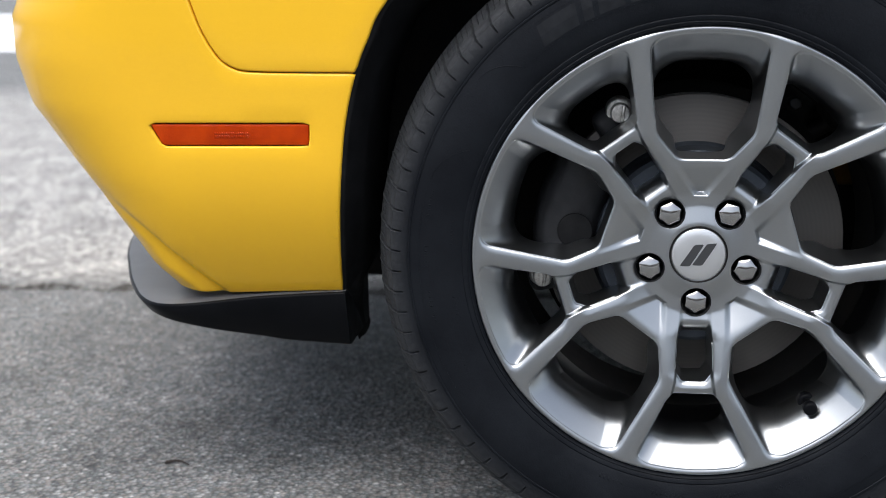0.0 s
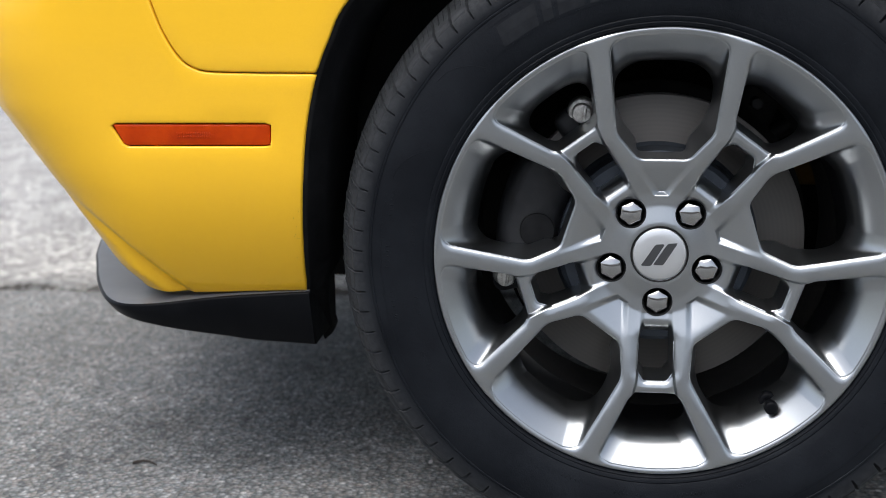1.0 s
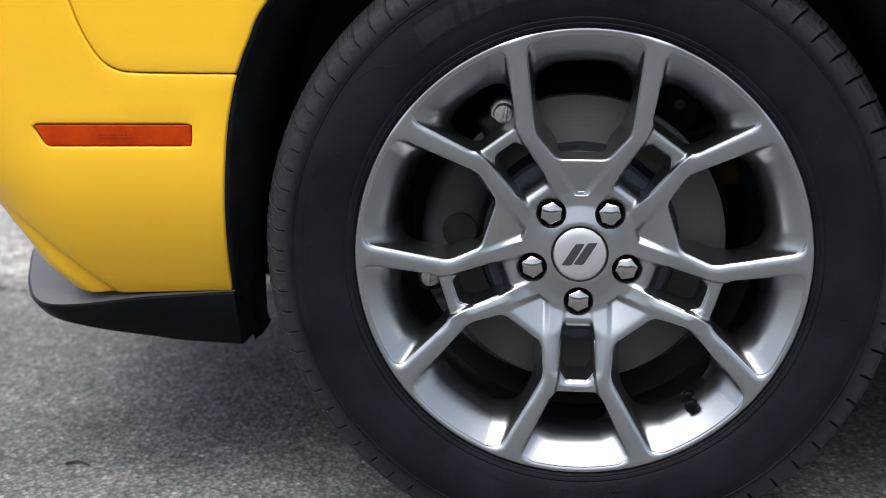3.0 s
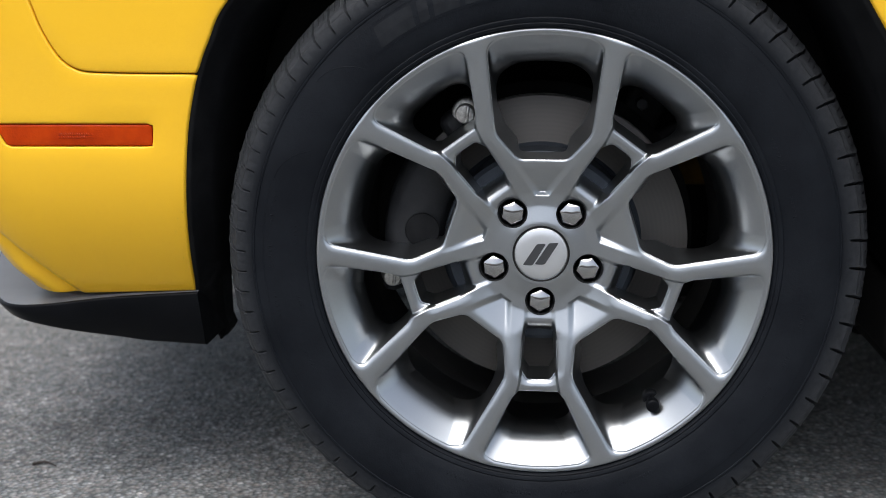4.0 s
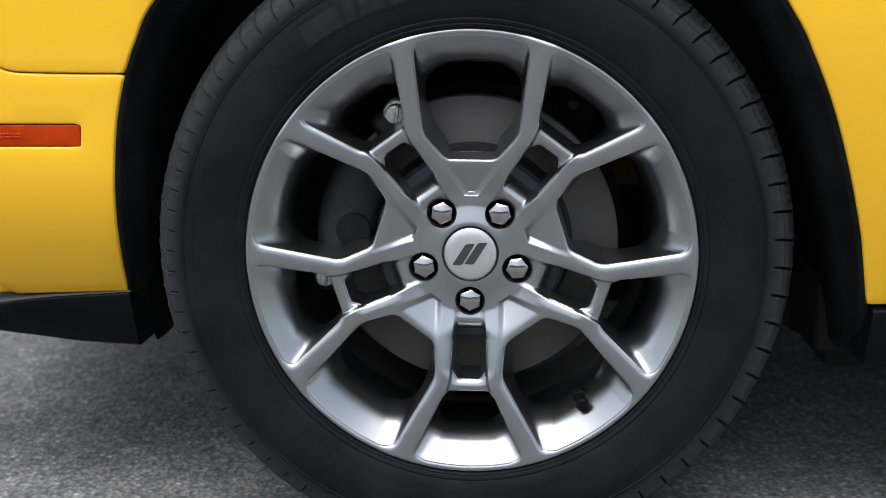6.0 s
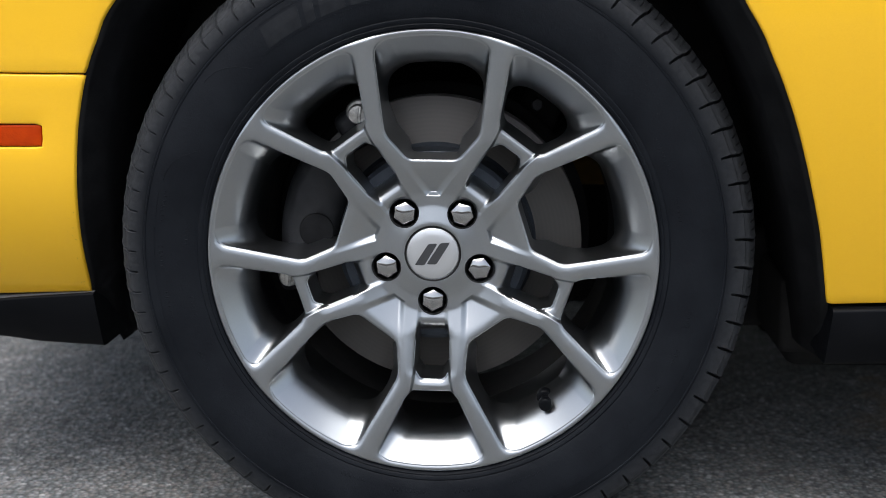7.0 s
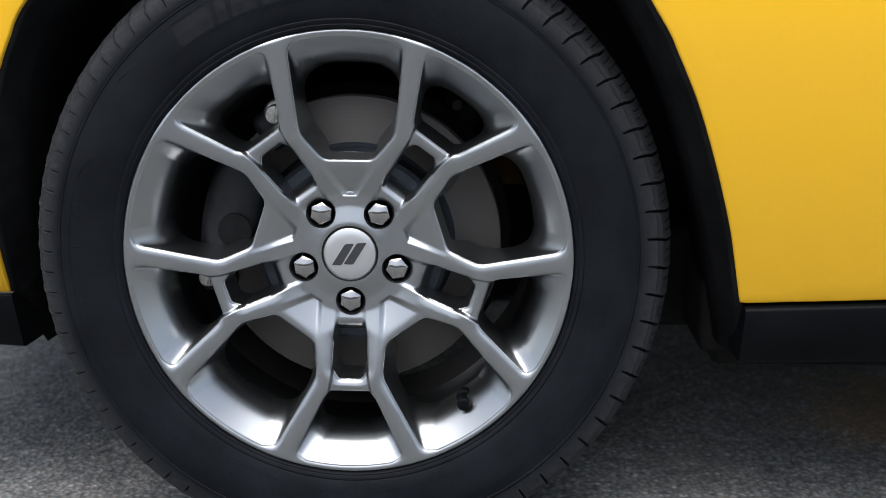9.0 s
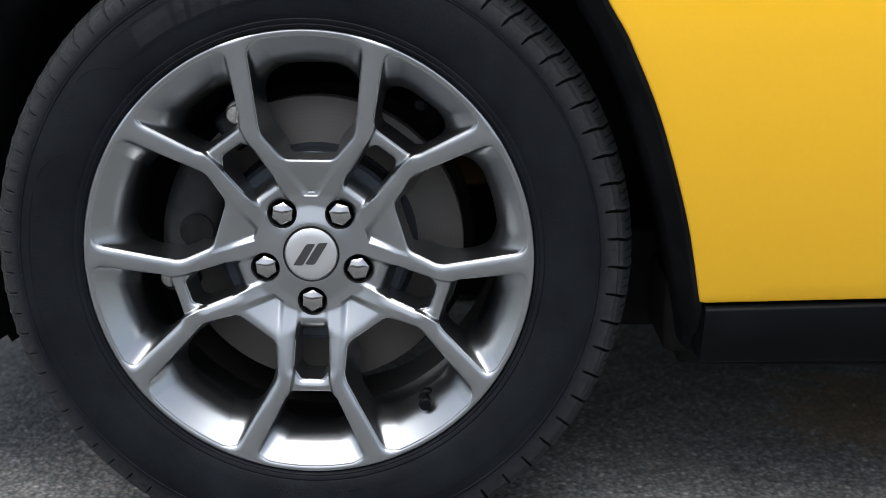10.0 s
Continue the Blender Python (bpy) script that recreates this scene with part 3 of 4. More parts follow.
# ---------------------------------------------------------------- the wheel
from mathutils.kdtree import KDTree


def polar(r, degrees):
    return Vector((r * math.cos(radians(degrees)), r * math.sin(radians(degrees))))


RIM, LIP = 0.2587, 0.2530
FLOOR = 0.050
# each window: where its outer corner lies, then its inner corners, with the radius of each
WINDOW_A = ((LIP, 15.0, 0.017), (0.1515, 21.0, 0.008), (0.1148, 14.3, 0.007))
WINDOW_B = ((LIP, 15.3, 0.017), (0.1745, 10.2, 0.004), (0.1668, 8.3, 0.004))
BOWL_DEEP = [0.0, 0.0008, 0.0036, 0.0086, 0.0148, 0.0212, 0.0278, 0.0352, 0.0440, 0.0550, 0.0704]
BOWL_IN = [0.0, 0.0012, 0.0040, 0.0088, 0.0146, 0.0202, 0.0250, 0.0285, 0.0309, 0.0324, 0.0332]
LEVELS = [0.0, 0.012, 0.03, 0.055, 0.09, 0.135, 0.19, 0.255, 0.33, 0.42, 0.53, 0.66, 0.82, 1.0]
windows, inner_holes, lug_holes, pockets = [], [], [], []


def outline(shape, axis, level):
    """The closed outline of a window at a depth between its face (0) and its floor (1): straight flanks, an arc along the rim, round corners."""
    (r0, a0, c0), *rest = shape
    corners = [polar(r, a) for r, a, _ in rest]
    radius = r0 - float(np.interp(level * 0.0704, BOWL_DEEP, BOWL_IN)) + 0.003 * level
    top, first = polar(r0, a0), corners[0]
    lo, hi = 0.0, 1.2
    for _ in range(30):
        mid_t = (lo + hi) / 2
        if first.lerp(top, mid_t).length < radius:
            lo = mid_t
        else:
            hi = mid_t
    ctrl = [first.lerp(top, lo)] + corners
    bend = [c0 + 0.016 * level] + [c for *_, c in rest]
    chord = ctrl[0][0]
    half = []

    def bulged(p, amount):
        return p * (1 + amount * (radius / (chord / math.cos(math.atan2(p[1], p[0]))) - 1))

    start = ctrl[0] - Vector((0, bend[0]))
    half += [bulged(Vector((chord, start[1] * i / 22)), 1.0) for i in range(22)]
    for i, p in enumerate(ctrl):
        before = Vector((chord, 0)) if i == 0 else ctrl[i - 1]
        after = ctrl[i + 1] if i + 1 < len(ctrl) else Vector((p[0], 0))
        pa, pb = p + (before - p).normalized() * bend[i], p + (after - p).normalized() * bend[i]
        for k in range(13 if i == 0 else 7):
            t = k / (12 if i == 0 else 6)
            q = pa * (1 - t) ** 2 + p * (2 * t * (1 - t)) + pb * t * t
            half.append(bulged(q, (1 - t) ** 2) if i == 0 else q)
        last = i + 1 == len(ctrl)
        end = after if last else after + (p - after).normalized() * bend[i + 1]
        n = (28 if shape is WINDOW_A else 22) if i == 0 else 12 if last or shape is WINDOW_A else 4
        half += [pb.lerp(end, k / n) for k in range(1, n + (1 if last else 0))]
    loop = half + [Vector((p[0], -p[1])) for p in half[-2:0:-1]]
    if area2(loop) > 0:
        loop = loop[:1] + loop[:0:-1]
    taper = []
    for i in range(len(loop)):
        t = (loop[(i + 1) % len(loop)] - loop[i - 1]).normalized()
        d = level * (0.003 + 0.008 * smooth01((loop[i].length - 0.113) / 0.02) * smooth01((0.185 - loop[i].length) / 0.04))
        taper.append(loop[i] - Vector((-t[1], t[0])) * d)
    c, n = math.cos(radians(axis)), math.sin(radians(axis))
    return [Vector((p[0] * c - p[1] * n, p[0] * n + p[1] * c)) for p in taper]


for k in range(5):
    for shape, axis in ((WINDOW_A, 90 + 72 * k), (WINDOW_B, 54 + 72 * k)):
        pockets.append([outline(shape, axis, g) for g in LEVELS])
        windows.append(pockets[-1][0])
    ax = 54 + 72 * k
    f, g = polar(1, ax), polar(1, ax + 90)
    pts = [f * q + g * p for q, p in ((0.0985, 0.0195), (0.138, 0.0215), (0.1405, 0.0205), (0.1515, 0.0135), (0.1515, -0.0135), (0.1405, -0.0205), (0.138, -0.0215), (0.0985, -0.0195))]
    inner_holes.append(resample(rounded(pts, [0.003, 0.004, 0.004, 0.004] * 2, 4), 0.0025)[::-1])
    c0 = f * 0.0575
    lug_holes.append([c0 + polar(0.0174, -i * 7.5) for i in range(48)])
inner_holes = [h if area2(h) < 0 else h[::-1] for h in inner_holes]
holes = windows + inner_holes + lug_holes
outer = [polar(RIM, i * 0.6) for i in range(600)]


def channel(k, grow):
    f, g = polar(1, 54 + 72 * k), polar(1, 144 + 72 * k)
    return [f * q + g * p for q, p in ((0.060, 0.0190 - grow), (0.080, 0.0195 - grow), (0.100, 0.0205 - grow), (0.100, -0.0205 + grow), (0.080, -0.0195 + grow), (0.060, -0.0190 + grow))]


def recess(k, grow):
    f, g = polar(1, 90 + 72 * k), polar(1, 180 + 72 * k)
    return [f * q + g * p for q, p in ((0.0690 + grow, 0.005), (0.0960 + grow * 0.3, 0.0250 - grow * 1.3), (0.1015, 0.0270 - grow), (0.1015, -0.0270 + grow), (0.0960 + grow * 0.3, -0.0250 + grow * 1.3), (0.0690 + grow, -0.005))]


def dense(loop, step=0.003):
    return resample(loop, step)


lines = []
for h in windows + inner_holes:
    lines += [offset(h, d) for d in (0.0005, 0.0013, 0.0026, 0.0045)]
for h in lug_holes:
    lines += [offset(h, d) for d in (0.0008, 0.0020)]
for k in range(5):
    lines += [dense(channel(k, 0.0)), dense(channel(k, 0.0018)), dense(channel(k, 0.0035)), dense(recess(k, 0.0)), dense(recess(k, 0.0035))]
lines += [[polar(r, i * 0.75) for i in range(480)] for r in (0.2545, 0.2558, 0.2568, 0.2576, 0.2582)]


EDGE_PTS = np.array([q[:] for h in windows + inner_holes for q in h])
EDGE_NEXT = np.array([q[:] for h in windows + inner_holes for q in h[1:] + h[:1]])
EDGE_PREV = np.array([q[:] for h in windows + inner_holes for q in h[-1:] + h[:-1]])
tree = KDTree(len(EDGE_PTS))
for i, q in enumerate(EDGE_PTS.tolist()):
    tree.insert((*q, 0), i)
tree.balance()


def edge_distance(p):
    near = np.array([tree.find((a, b, 0))[1] for a, b in p.tolist()])
    best = np.full(len(p), 1e9)
    for a, b in ((EDGE_PTS[near], EDGE_NEXT[near]), (EDGE_PREV[near], EDGE_PTS[near])):
        ab = b - a
        t = np.clip(((p - a) * ab).sum(1) / np.maximum((ab * ab).sum(1), 1e-12), 0, 1)
        best = np.minimum(best, np.hypot(*(p - a - t[:, None] * ab).T))
    return best


DISH_R = np.arange(0.0, 0.32, 0.0005)
dish_w = np.interp(DISH_R, [0.0, 0.027, 0.0335, 0.045, 0.0575, 0.072, 0.085, 0.10, 0.125, 0.146, 0.19, 0.24, 0.2535], [0.0135, 0.0130, 0.0092, 0.0122, 0.0154, 0.0146, 0.0100, 0.0045, -0.0018, -0.0068, -0.0132, -0.0190, -0.0204])
bell = np.exp(-(np.arange(-30, 31) / 7.0) ** 2)
DISH_W = np.convolve(np.pad(dish_w, 30, mode="edge"), bell / bell.sum(), mode="valid")


def face_depth(p):
    r = np.hypot(p[:, 0], p[:, 1])
    w = np.interp(np.minimum(r, 0.2535), DISH_R, DISH_W)
    w = w + 0.0014 * np.clip((r - 0.2550) / (RIM - 0.2550), 0, 1) ** 2.2
    for k in range(5):
        ax = radians(54 + 72 * k)
        q, s = p[:, 0] * math.cos(ax) + p[:, 1] * math.sin(ax), np.abs(-p[:, 0] * math.sin(ax) + p[:, 1] * math.cos(ax))
        half = np.interp(q, [0.060, 0.080, 0.100, 0.12], [0.0190, 0.0195, 0.0205, 0.021])
        t = np.clip((half - s) / 0.0065, 0, 1)
        t = t * t * (3 - 2 * t)
        run = np.clip((q - 0.0770) / 0.0215, 0, 1)
        w = w + np.where((q > 0.06) & (q < 0.104), t * (0.0022 * np.clip((q - 0.06) / 0.012, 0, 1) + 0.026 * run ** 2.2), 0)
        wide = np.interp(q, [0.138, 0.150, 0.165, 0.180], [0.0225, 0.0240, 0.0270, 0.0300])
        t = np.clip((wide - s) / 0.0040, 0, 1)
        t = t * t * (3 - 2 * t)
        w = w + np.where((q > 0.136) & (q < 0.182), t * 0.0055, 0)
        ax = radians(90 + 72 * k)
        q, s = p[:, 0] * math.cos(ax) + p[:, 1] * math.sin(ax), np.abs(-p[:, 0] * math.sin(ax) + p[:, 1] * math.cos(ax))
        side_gap = 0.0085 + (q - 0.0690) * 0.70 - s
        t = np.clip(np.minimum((q - 0.0672) / 0.0052, (side_gap * 0.75 + 0.0015) / 0.0085), 0, 1)
        w = w + np.where(q > 0.06, 0.0068 * t * t * (3 - 2 * t) * np.clip((0.112 - q) / 0.040, 0, 1), 0)
    d = edge_distance(p)
    w = w + 0.0023 * np.clip(1 - d / 0.012, 0, 1) ** 2
    t = np.clip(1 - d / 0.0034, 0, 1)
    w = w + 0.0026 * (1 - np.sqrt(1 - 0.985 * t * t)) * np.clip((0.2545 - r) / 0.008, 0.25, 1)
    return w


fine = []
for k in range(5):
    for ax, q0, q1, half in ((54 + 72 * k, 0.058, 0.104, 0.0235), (54 + 72 * k, 0.134, 0.181, 0.0325), (90 + 72 * k, 0.064, 0.108, 0.034)):
        f, g = polar(1, ax), polar(1, ax + 90)
        n, m = round((q1 - q0) / 0.0012), round(2 * half / 0.0012)
        fine += [f * (q0 + (q1 - q0) * i / n) + g * (-half + 2 * half * (j + 0.5 * (i % 2)) / m) for i in range(n + 1) for j in range(m + 1)]
p2, faces = fill(outer, holes, lines, 0.0034, extra=fine)
w2 = face_depth(p2)


def face_normals(p, e=0.0006):
    gx = (face_depth(p + [e, 0]) - face_depth(p - [e, 0])) / (2 * e)
    gz = (face_depth(p + [0, e]) - face_depth(p - [0, e])) / (2 * e)
    n = np.stack([gx, -np.ones(len(p)), gz], 1)
    return n / np.linalg.norm(n, axis=1)[:, None]


verts = [(a, w, b) for (a, b), w in zip(p2.tolist(), w2.tolist())]
polys = [tuple(f) for f in faces]
at_point = {(round(a, 6), round(b, 6)): i for i, (a, b) in enumerate(p2.tolist())}
normals = [tuple(n) for n in face_normals(p2).tolist()]
for n, h in enumerate(holes):
    hp = np.array([q[:] for q in h])
    base, edge_n = face_depth(hp), face_normals(hp)
    lug = n >= len(windows) + len(inner_holes)
    ids = []
    if n < len(windows):
        sheet = np.array([[(p[0], w + (FLOOR - w) * g, p[1]) for p, w in zip(loop, base.tolist())] for g, loop in zip(LEVELS, pockets[n])])
        along = np.roll(sheet, -1, 1) - np.roll(sheet, 1, 1)
        down = np.gradient(sheet, axis=0)
        wall_n = np.cross(along, down)
        wall_n /= np.linalg.norm(wall_n, axis=2)[..., None]
        middle = np.array([*(sum(h, Vector((0, 0))) / len(h)), 0])[[0, 2, 1]]
        if ((middle - sheet[5]) * wall_n[5])[:, [0, 2]].sum() < 0:
            wall_n = -wall_n
        for i, q in enumerate(h):
            first = at_point.get((round(q[0], 6), round(q[1], 6)))
            ids.append([] if first is None else [first])
            for g in range(len(ids[-1]), len(LEVELS)):
                ids[-1].append(len(verts))
                verts.append(tuple(sheet[g, i].tolist()))
                normals.append(tuple(wall_n[g, i].tolist()))
    else:
        for i, (q, w) in enumerate(zip(h, base.tolist())):
            full = 0.024 if lug else max(0.006, 0.046 - w)
            t = (h[(i + 1) % len(h)] - h[i - 1]).normalized()
            t = Vector((t[1], -t[0]))
            first = at_point.get((round(q[0], 6), round(q[1], 6)))
            ids.append([] if first is None else [first])
            for s in (0.0, 0.06, 0.18, 0.4, 0.7, 1.0)[len(ids[-1]):]:
                ids[-1].append(len(verts))
                inset = 0.0 if lug else 0.0030 * s * min(1.0, full / 0.03)
                verts.append((q[0] + t[0] * inset, w + full * s, q[1] + t[1] * inset))
                normals.append((t[0], -0.07, t[1]))
    for i in range(len(h)):
        a, b = ids[i], ids[(i + 1) % len(h)]
        polys += [(a[j], a[j + 1], b[j + 1], b[j]) for j in range(len(a) - 1)]
me = bpy.data.meshes.new("wheel")
me.from_pydata(verts, [], polys)
me.materials.append(alloy)
for f in me.polygons:
    f.use_smooth = True
me.normals_split_custom_set_from_vertices(normals)
wheel = new("wheel", me)
wheel.parent = car
tagged(wheel, "grey alloy wheel with five pairs of split spokes")
wheel.location, wheel.rotation_euler = (0.0012, 0, HUB), (radians(-0.5), radians(0.65), 0)

part("rim_lip", lathe([(0.0, 0.2590), (-0.0150, 0.2594), (-0.0175, 0.2593), (-0.0186, 0.2590), (-0.0191, RIM)], 240), alloy, wheel, "rolled outer edge of the rim")
barrel = [(0.0300, 0.2290), (0.0420, 0.2245), (0.0520, 0.2218), (0.0640, 0.2200), (0.0800, 0.2185), (0.1050, 0.2180)]
part("rim_barrel", lathe(barrel, 240), alloy, wheel, "grey alloy rim barrel behind the spokes")
part("inner_barrel", lathe([(0.1050, 0.2181), (0.1300, 0.2180), (0.2050, 0.2180)], 160), barrel_dark, wheel, "dark inner barrel")

# tyre
HALF = [(-0.0040, 0.2570), (-0.0140, 0.2592), (-0.0168, 0.2612), (-0.0185, 0.2640), (-0.0178, 0.2652), (-0.0192, 0.2672), (-0.0196, 0.2700), (-0.0188, 0.2712), (-0.0204, 0.2740), (-0.0226, 0.2830), (-0.0244, 0.2950), (-0.0252, 0.3060), (-0.0248, 0.3180), (-0.0236, 0.3260),
        (-0.0228, 0.3305), (-0.0236, 0.3312), (-0.0236, 0.3326), (-0.0218, 0.3336), (-0.0222, 0.3350), (-0.0216, 0.3420), (-0.0203, 0.3490), (-0.0186, 0.3520), (-0.0180, 0.3536), (-0.0158, 0.3548), (-0.0130, 0.3566), (-0.0118, 0.3587), (-0.0094, 0.3604), (-0.0040, 0.3630), (0.0040, 0.3665), (0.0140, 0.3700),
        (0.0270, 0.3735), (0.0400, 0.3755), (0.0420, 0.3690), (0.0500, 0.3690), (0.0520, 0.3765), (0.0700, 0.3775), (0.0780, 0.3777), (0.0800, 0.3712), (0.0870, 0.3712), (0.0890, 0.3780), (0.1010, 0.3780)]
profile = HALF + [(0.202 - w, r) for w, r in HALF[::-1][1:]]
PITCH, SUB = 78, 36
rows = []
for i in range(PITCH * SUB):
    ph = i / SUB
    a = 2 * math.pi * i / (PITCH * SUB)
    a += 0.16 * math.sin(a - radians(330))
    row = []
    for j, (w, r) in enumerate(profile):
        outer_side = w < 0.101
        lw = w if outer_side else 0.202 - w
        cut = turn = 0.0
        if 0.3400 <= r and lw < 0.0415:
            turn = 0.24 * smooth01((lw + 0.0225) / 0.030) ** 0.8 + 0.05 * smooth01(lw / 0.04)
            f = ph % 1.0
            if 0.3440 <= r:
                if f < 0.10:
                    cut = 0.0095 * min(1.0, (r - 0.3425) / 0.004) * min(1.0, f / 0.025, (0.101 - f) / 0.03)
                elif f < 0.22:
                    cut = -0.0011 * (0.22 - f) / 0.12
                elif (0.39 < f < 0.43 or 0.69 < f < 0.73) and lw > -0.003:
                    cut = 0.0020
                elif 0.52 < f < 0.74 and r < 0.352:
                    cut = 0.0013 * math.sin(math.pi * (f - 0.52) / 0.22)
        elif 0.0530 < lw < 0.0785 or lw > 0.0885:
            f = (ph * 1.0 + lw * 9) % 1.0
            if f < 0.13:
                cut = 0.005
        rr = r - cut
        at_a = a - (turn if outer_side else -turn) * 2 * math.pi / PITCH
        x, z = rr * math.cos(at_a), rr * math.sin(at_a)
        if z < 0.0005 - HUB:
            z = 0.0005 - HUB
        row.append((x, w, z))
    rows.append(row)
tyre = part("tyre", grid_mesh(rows, close_u=True), rubber, wheel, "black rubber tyre with worn tread blocks")
sharp(tyre, 40)


def sidewall(r):
    return float(np.interp(r, [0.2712, 0.274, 0.283, 0.295, 0.306, 0.318, 0.326, 0.330], [-0.0188, -0.0204, -0.0226, -0.0244, -0.0252, -0.0248, -0.0236, -0.0228]))


def arc_bar(bm, a0, a1, r0, r1, slant=0.0, rise=0.0006):
    """A raised bar of rubber on the sidewall, between two angles and two radii."""
    n = max(1, round(abs(a1 - a0) / 1.5))
    for lift in (1,):
        top = [[Vector((r * math.cos(radians(a + slant * (r - r0) / (r1 - r0))), sidewall(r) - rise, r * math.sin(radians(a + slant * (r - r0) / (r1 - r0)))))
                for r in (r0, (r0 + r1) / 2, r1)] for a in [a0 + (a1 - a0) * i / n for i in range(n + 1)]]
        vs = [[bm.verts.new(q) for q in row] for row in top]
        for i in range(n):
            for j in range(2):
                bm.faces.new((vs[i][j], vs[i][j + 1], vs[i + 1][j + 1], vs[i + 1][j]))
        rim_ids = [vs[i][0] for i in range(n + 1)] + [vs[n][j] for j in (1, 2)] + [vs[i][2] for i in range(n - 1, -1, -1)] + [vs[0][1]]
        low_ids = [bm.verts.new(v.co + Vector((0, rise * 1.6, 0))) for v in rim_ids]
        for a, b, c3, d3 in zip(rim_ids, rim_ids[1:] + rim_ids[:1], low_ids[1:] + low_ids[:1], low_ids):
            bm.faces.new((a, b, c3, d3))


def bars(a, widths, r0, r1, gap, slant, rise, material, label=""):
    for width in widths:
        bm = bmesh.new()
        arc_bar(bm, a, a - width, r0, r1, slant, rise)
        part("sidewall_mark", bm, material, wheel, label, smooth=False)
        a -= width + gap


bars(127.2, (8.6, 2.2, 5.6, 6.2, 5.0, 4.6, 2.2, 6.4), 0.2968, 0.3205, 1.2, -1.0, 0.0003, mark_rubber, "raised plain bar on the sidewall")
bars(62.0, (3.6, 3.2, 1.5, 4.2, 3.4, 3.4, 3.2), 0.3010, 0.3170, 1.0, -1.5, 0.0002, rubber)
bm = bmesh.new()
for a0, count, r in ((-112, 6, 0.2830), (-99, 8, 0.2850), (-84, 7, 0.2840), (-70, 8, 0.2860), (-50, 4, 0.2960), (-41, 4, 0.2990), (-32, 4, 0.3000), (-23, 4, 0.3010), (-14, 4, 0.3010), (10, 6, 0.2840), (22, 8, 0.2850), (166, 7, 0.3120), (178, 5, 0.3120), (188, 7, 0.3110), (172, 6, 0.2830), (190, 5, 0.2840), (203, 5, 0.2960)):
    for i in range(count):
        a1, tall = a0 + i * 1.05, rng.uniform(0.0012, 0.0024)
        kind_of = rng.random()
        arc_bar(bm, a1, a1 + rng.uniform(0.16, 0.26), r - tall, r + tall, 0.0, 0.00022)
        if kind_of < 0.75:
            arc_bar(bm, a1 + 0.30, a1 + 0.66, r + tall - 0.0007, r + tall, 0.0, 0.00022)
        if kind_of > 0.35:
            arc_bar(bm, a1 + 0.30, a1 + 0.62, r - tall, r - tall + 0.0007, 0.0, 0.00022)
tagged(part("sidewall_lettering", bm, rubber, wheel, "small moulded bars"), kind="stuff")
# thin moulded lines that frame the sidewall's panels
for a0, a1, r in ((131.0, 78.0, 0.2936), (131.0, 78.0, 0.3236), (166.0, 210.0, 0.3200), (64.0, 20.0, 0.3226), (-20.0, -75.0, 0.3190)):
    bm = bmesh.new()
    arc_bar(bm, a0, a1, r, r + 0.0007, 0.0, 0.0004)
    part("sidewall_line", bm, rubber, wheel, smooth=False)
for a0, r0 in ((141.0, 0.3225), (163.0, 0.3180)):
    rows = []
    for i in range(25):
        t = i / 24
        a, r = radians(a0 + 1.0 - 9.0 * t), r0 - 0.030 * t ** 2.2
        rows.append([((r + k) * math.cos(a), sidewall(r) - lift, (r + k) * math.sin(a)) for k, lift in ((-0.0006, -0.0003), (-0.0003, 0.0004), (0.0003, 0.0004), (0.0006, -0.0003))])
    part("sidewall_line", grid_mesh(rows), rubber, wheel)

# centre cap with two slanted stripes
bm = lathe([(0.0250, 0.0312), (0.0112, 0.0312), (0.0100, 0.0306), (0.0094, 0.0296), (0.0084, 0.020), (0.0079, 0.010), (0.0078, 0.0003)], 96)
cap = part("centre_cap", bm, cap_metal, wheel, "silver wheel cap with two dark slanted stripes")
part("cap_groove", lathe([(0.0164, 0.0332), (0.0093, 0.0332), (0.0088, 0.0327), (0.0088, 0.0320), (0.0100, 0.0311)], 96), dark, wheel)
for pts in (((-0.0211, -0.0136), (-0.0097, -0.0136), (0.0056, 0.0126), (-0.0051, 0.0118)), ((-0.0071, -0.0123), (0.0043, -0.0123), (0.0203, 0.0139), (0.0089, 0.0131))):
    bm = bmesh.new()
    loop = resample(rounded(pts, 0.0008, 2), 0.0025)
    if area2(loop) < 0:
        loop.reverse()
    front = [bm.verts.new((q[0], float(np.interp(q.length, [0, 0.010, 0.020, 0.030], [0.0078, 0.0079, 0.0084, 0.0094])) - 0.0009, q[1])) for q in loop]
    back = [bm.verts.new(v.co + Vector((0, 0.002, 0))) for v in front]
    bm.faces.new(front)
    for i in range(len(front)):
        j = (i + 1) % len(front)
        bm.faces.new((front[j], front[i], back[i], back[j]))
    part("emblem_stripe", bm, logo_mat, wheel, smooth=False)

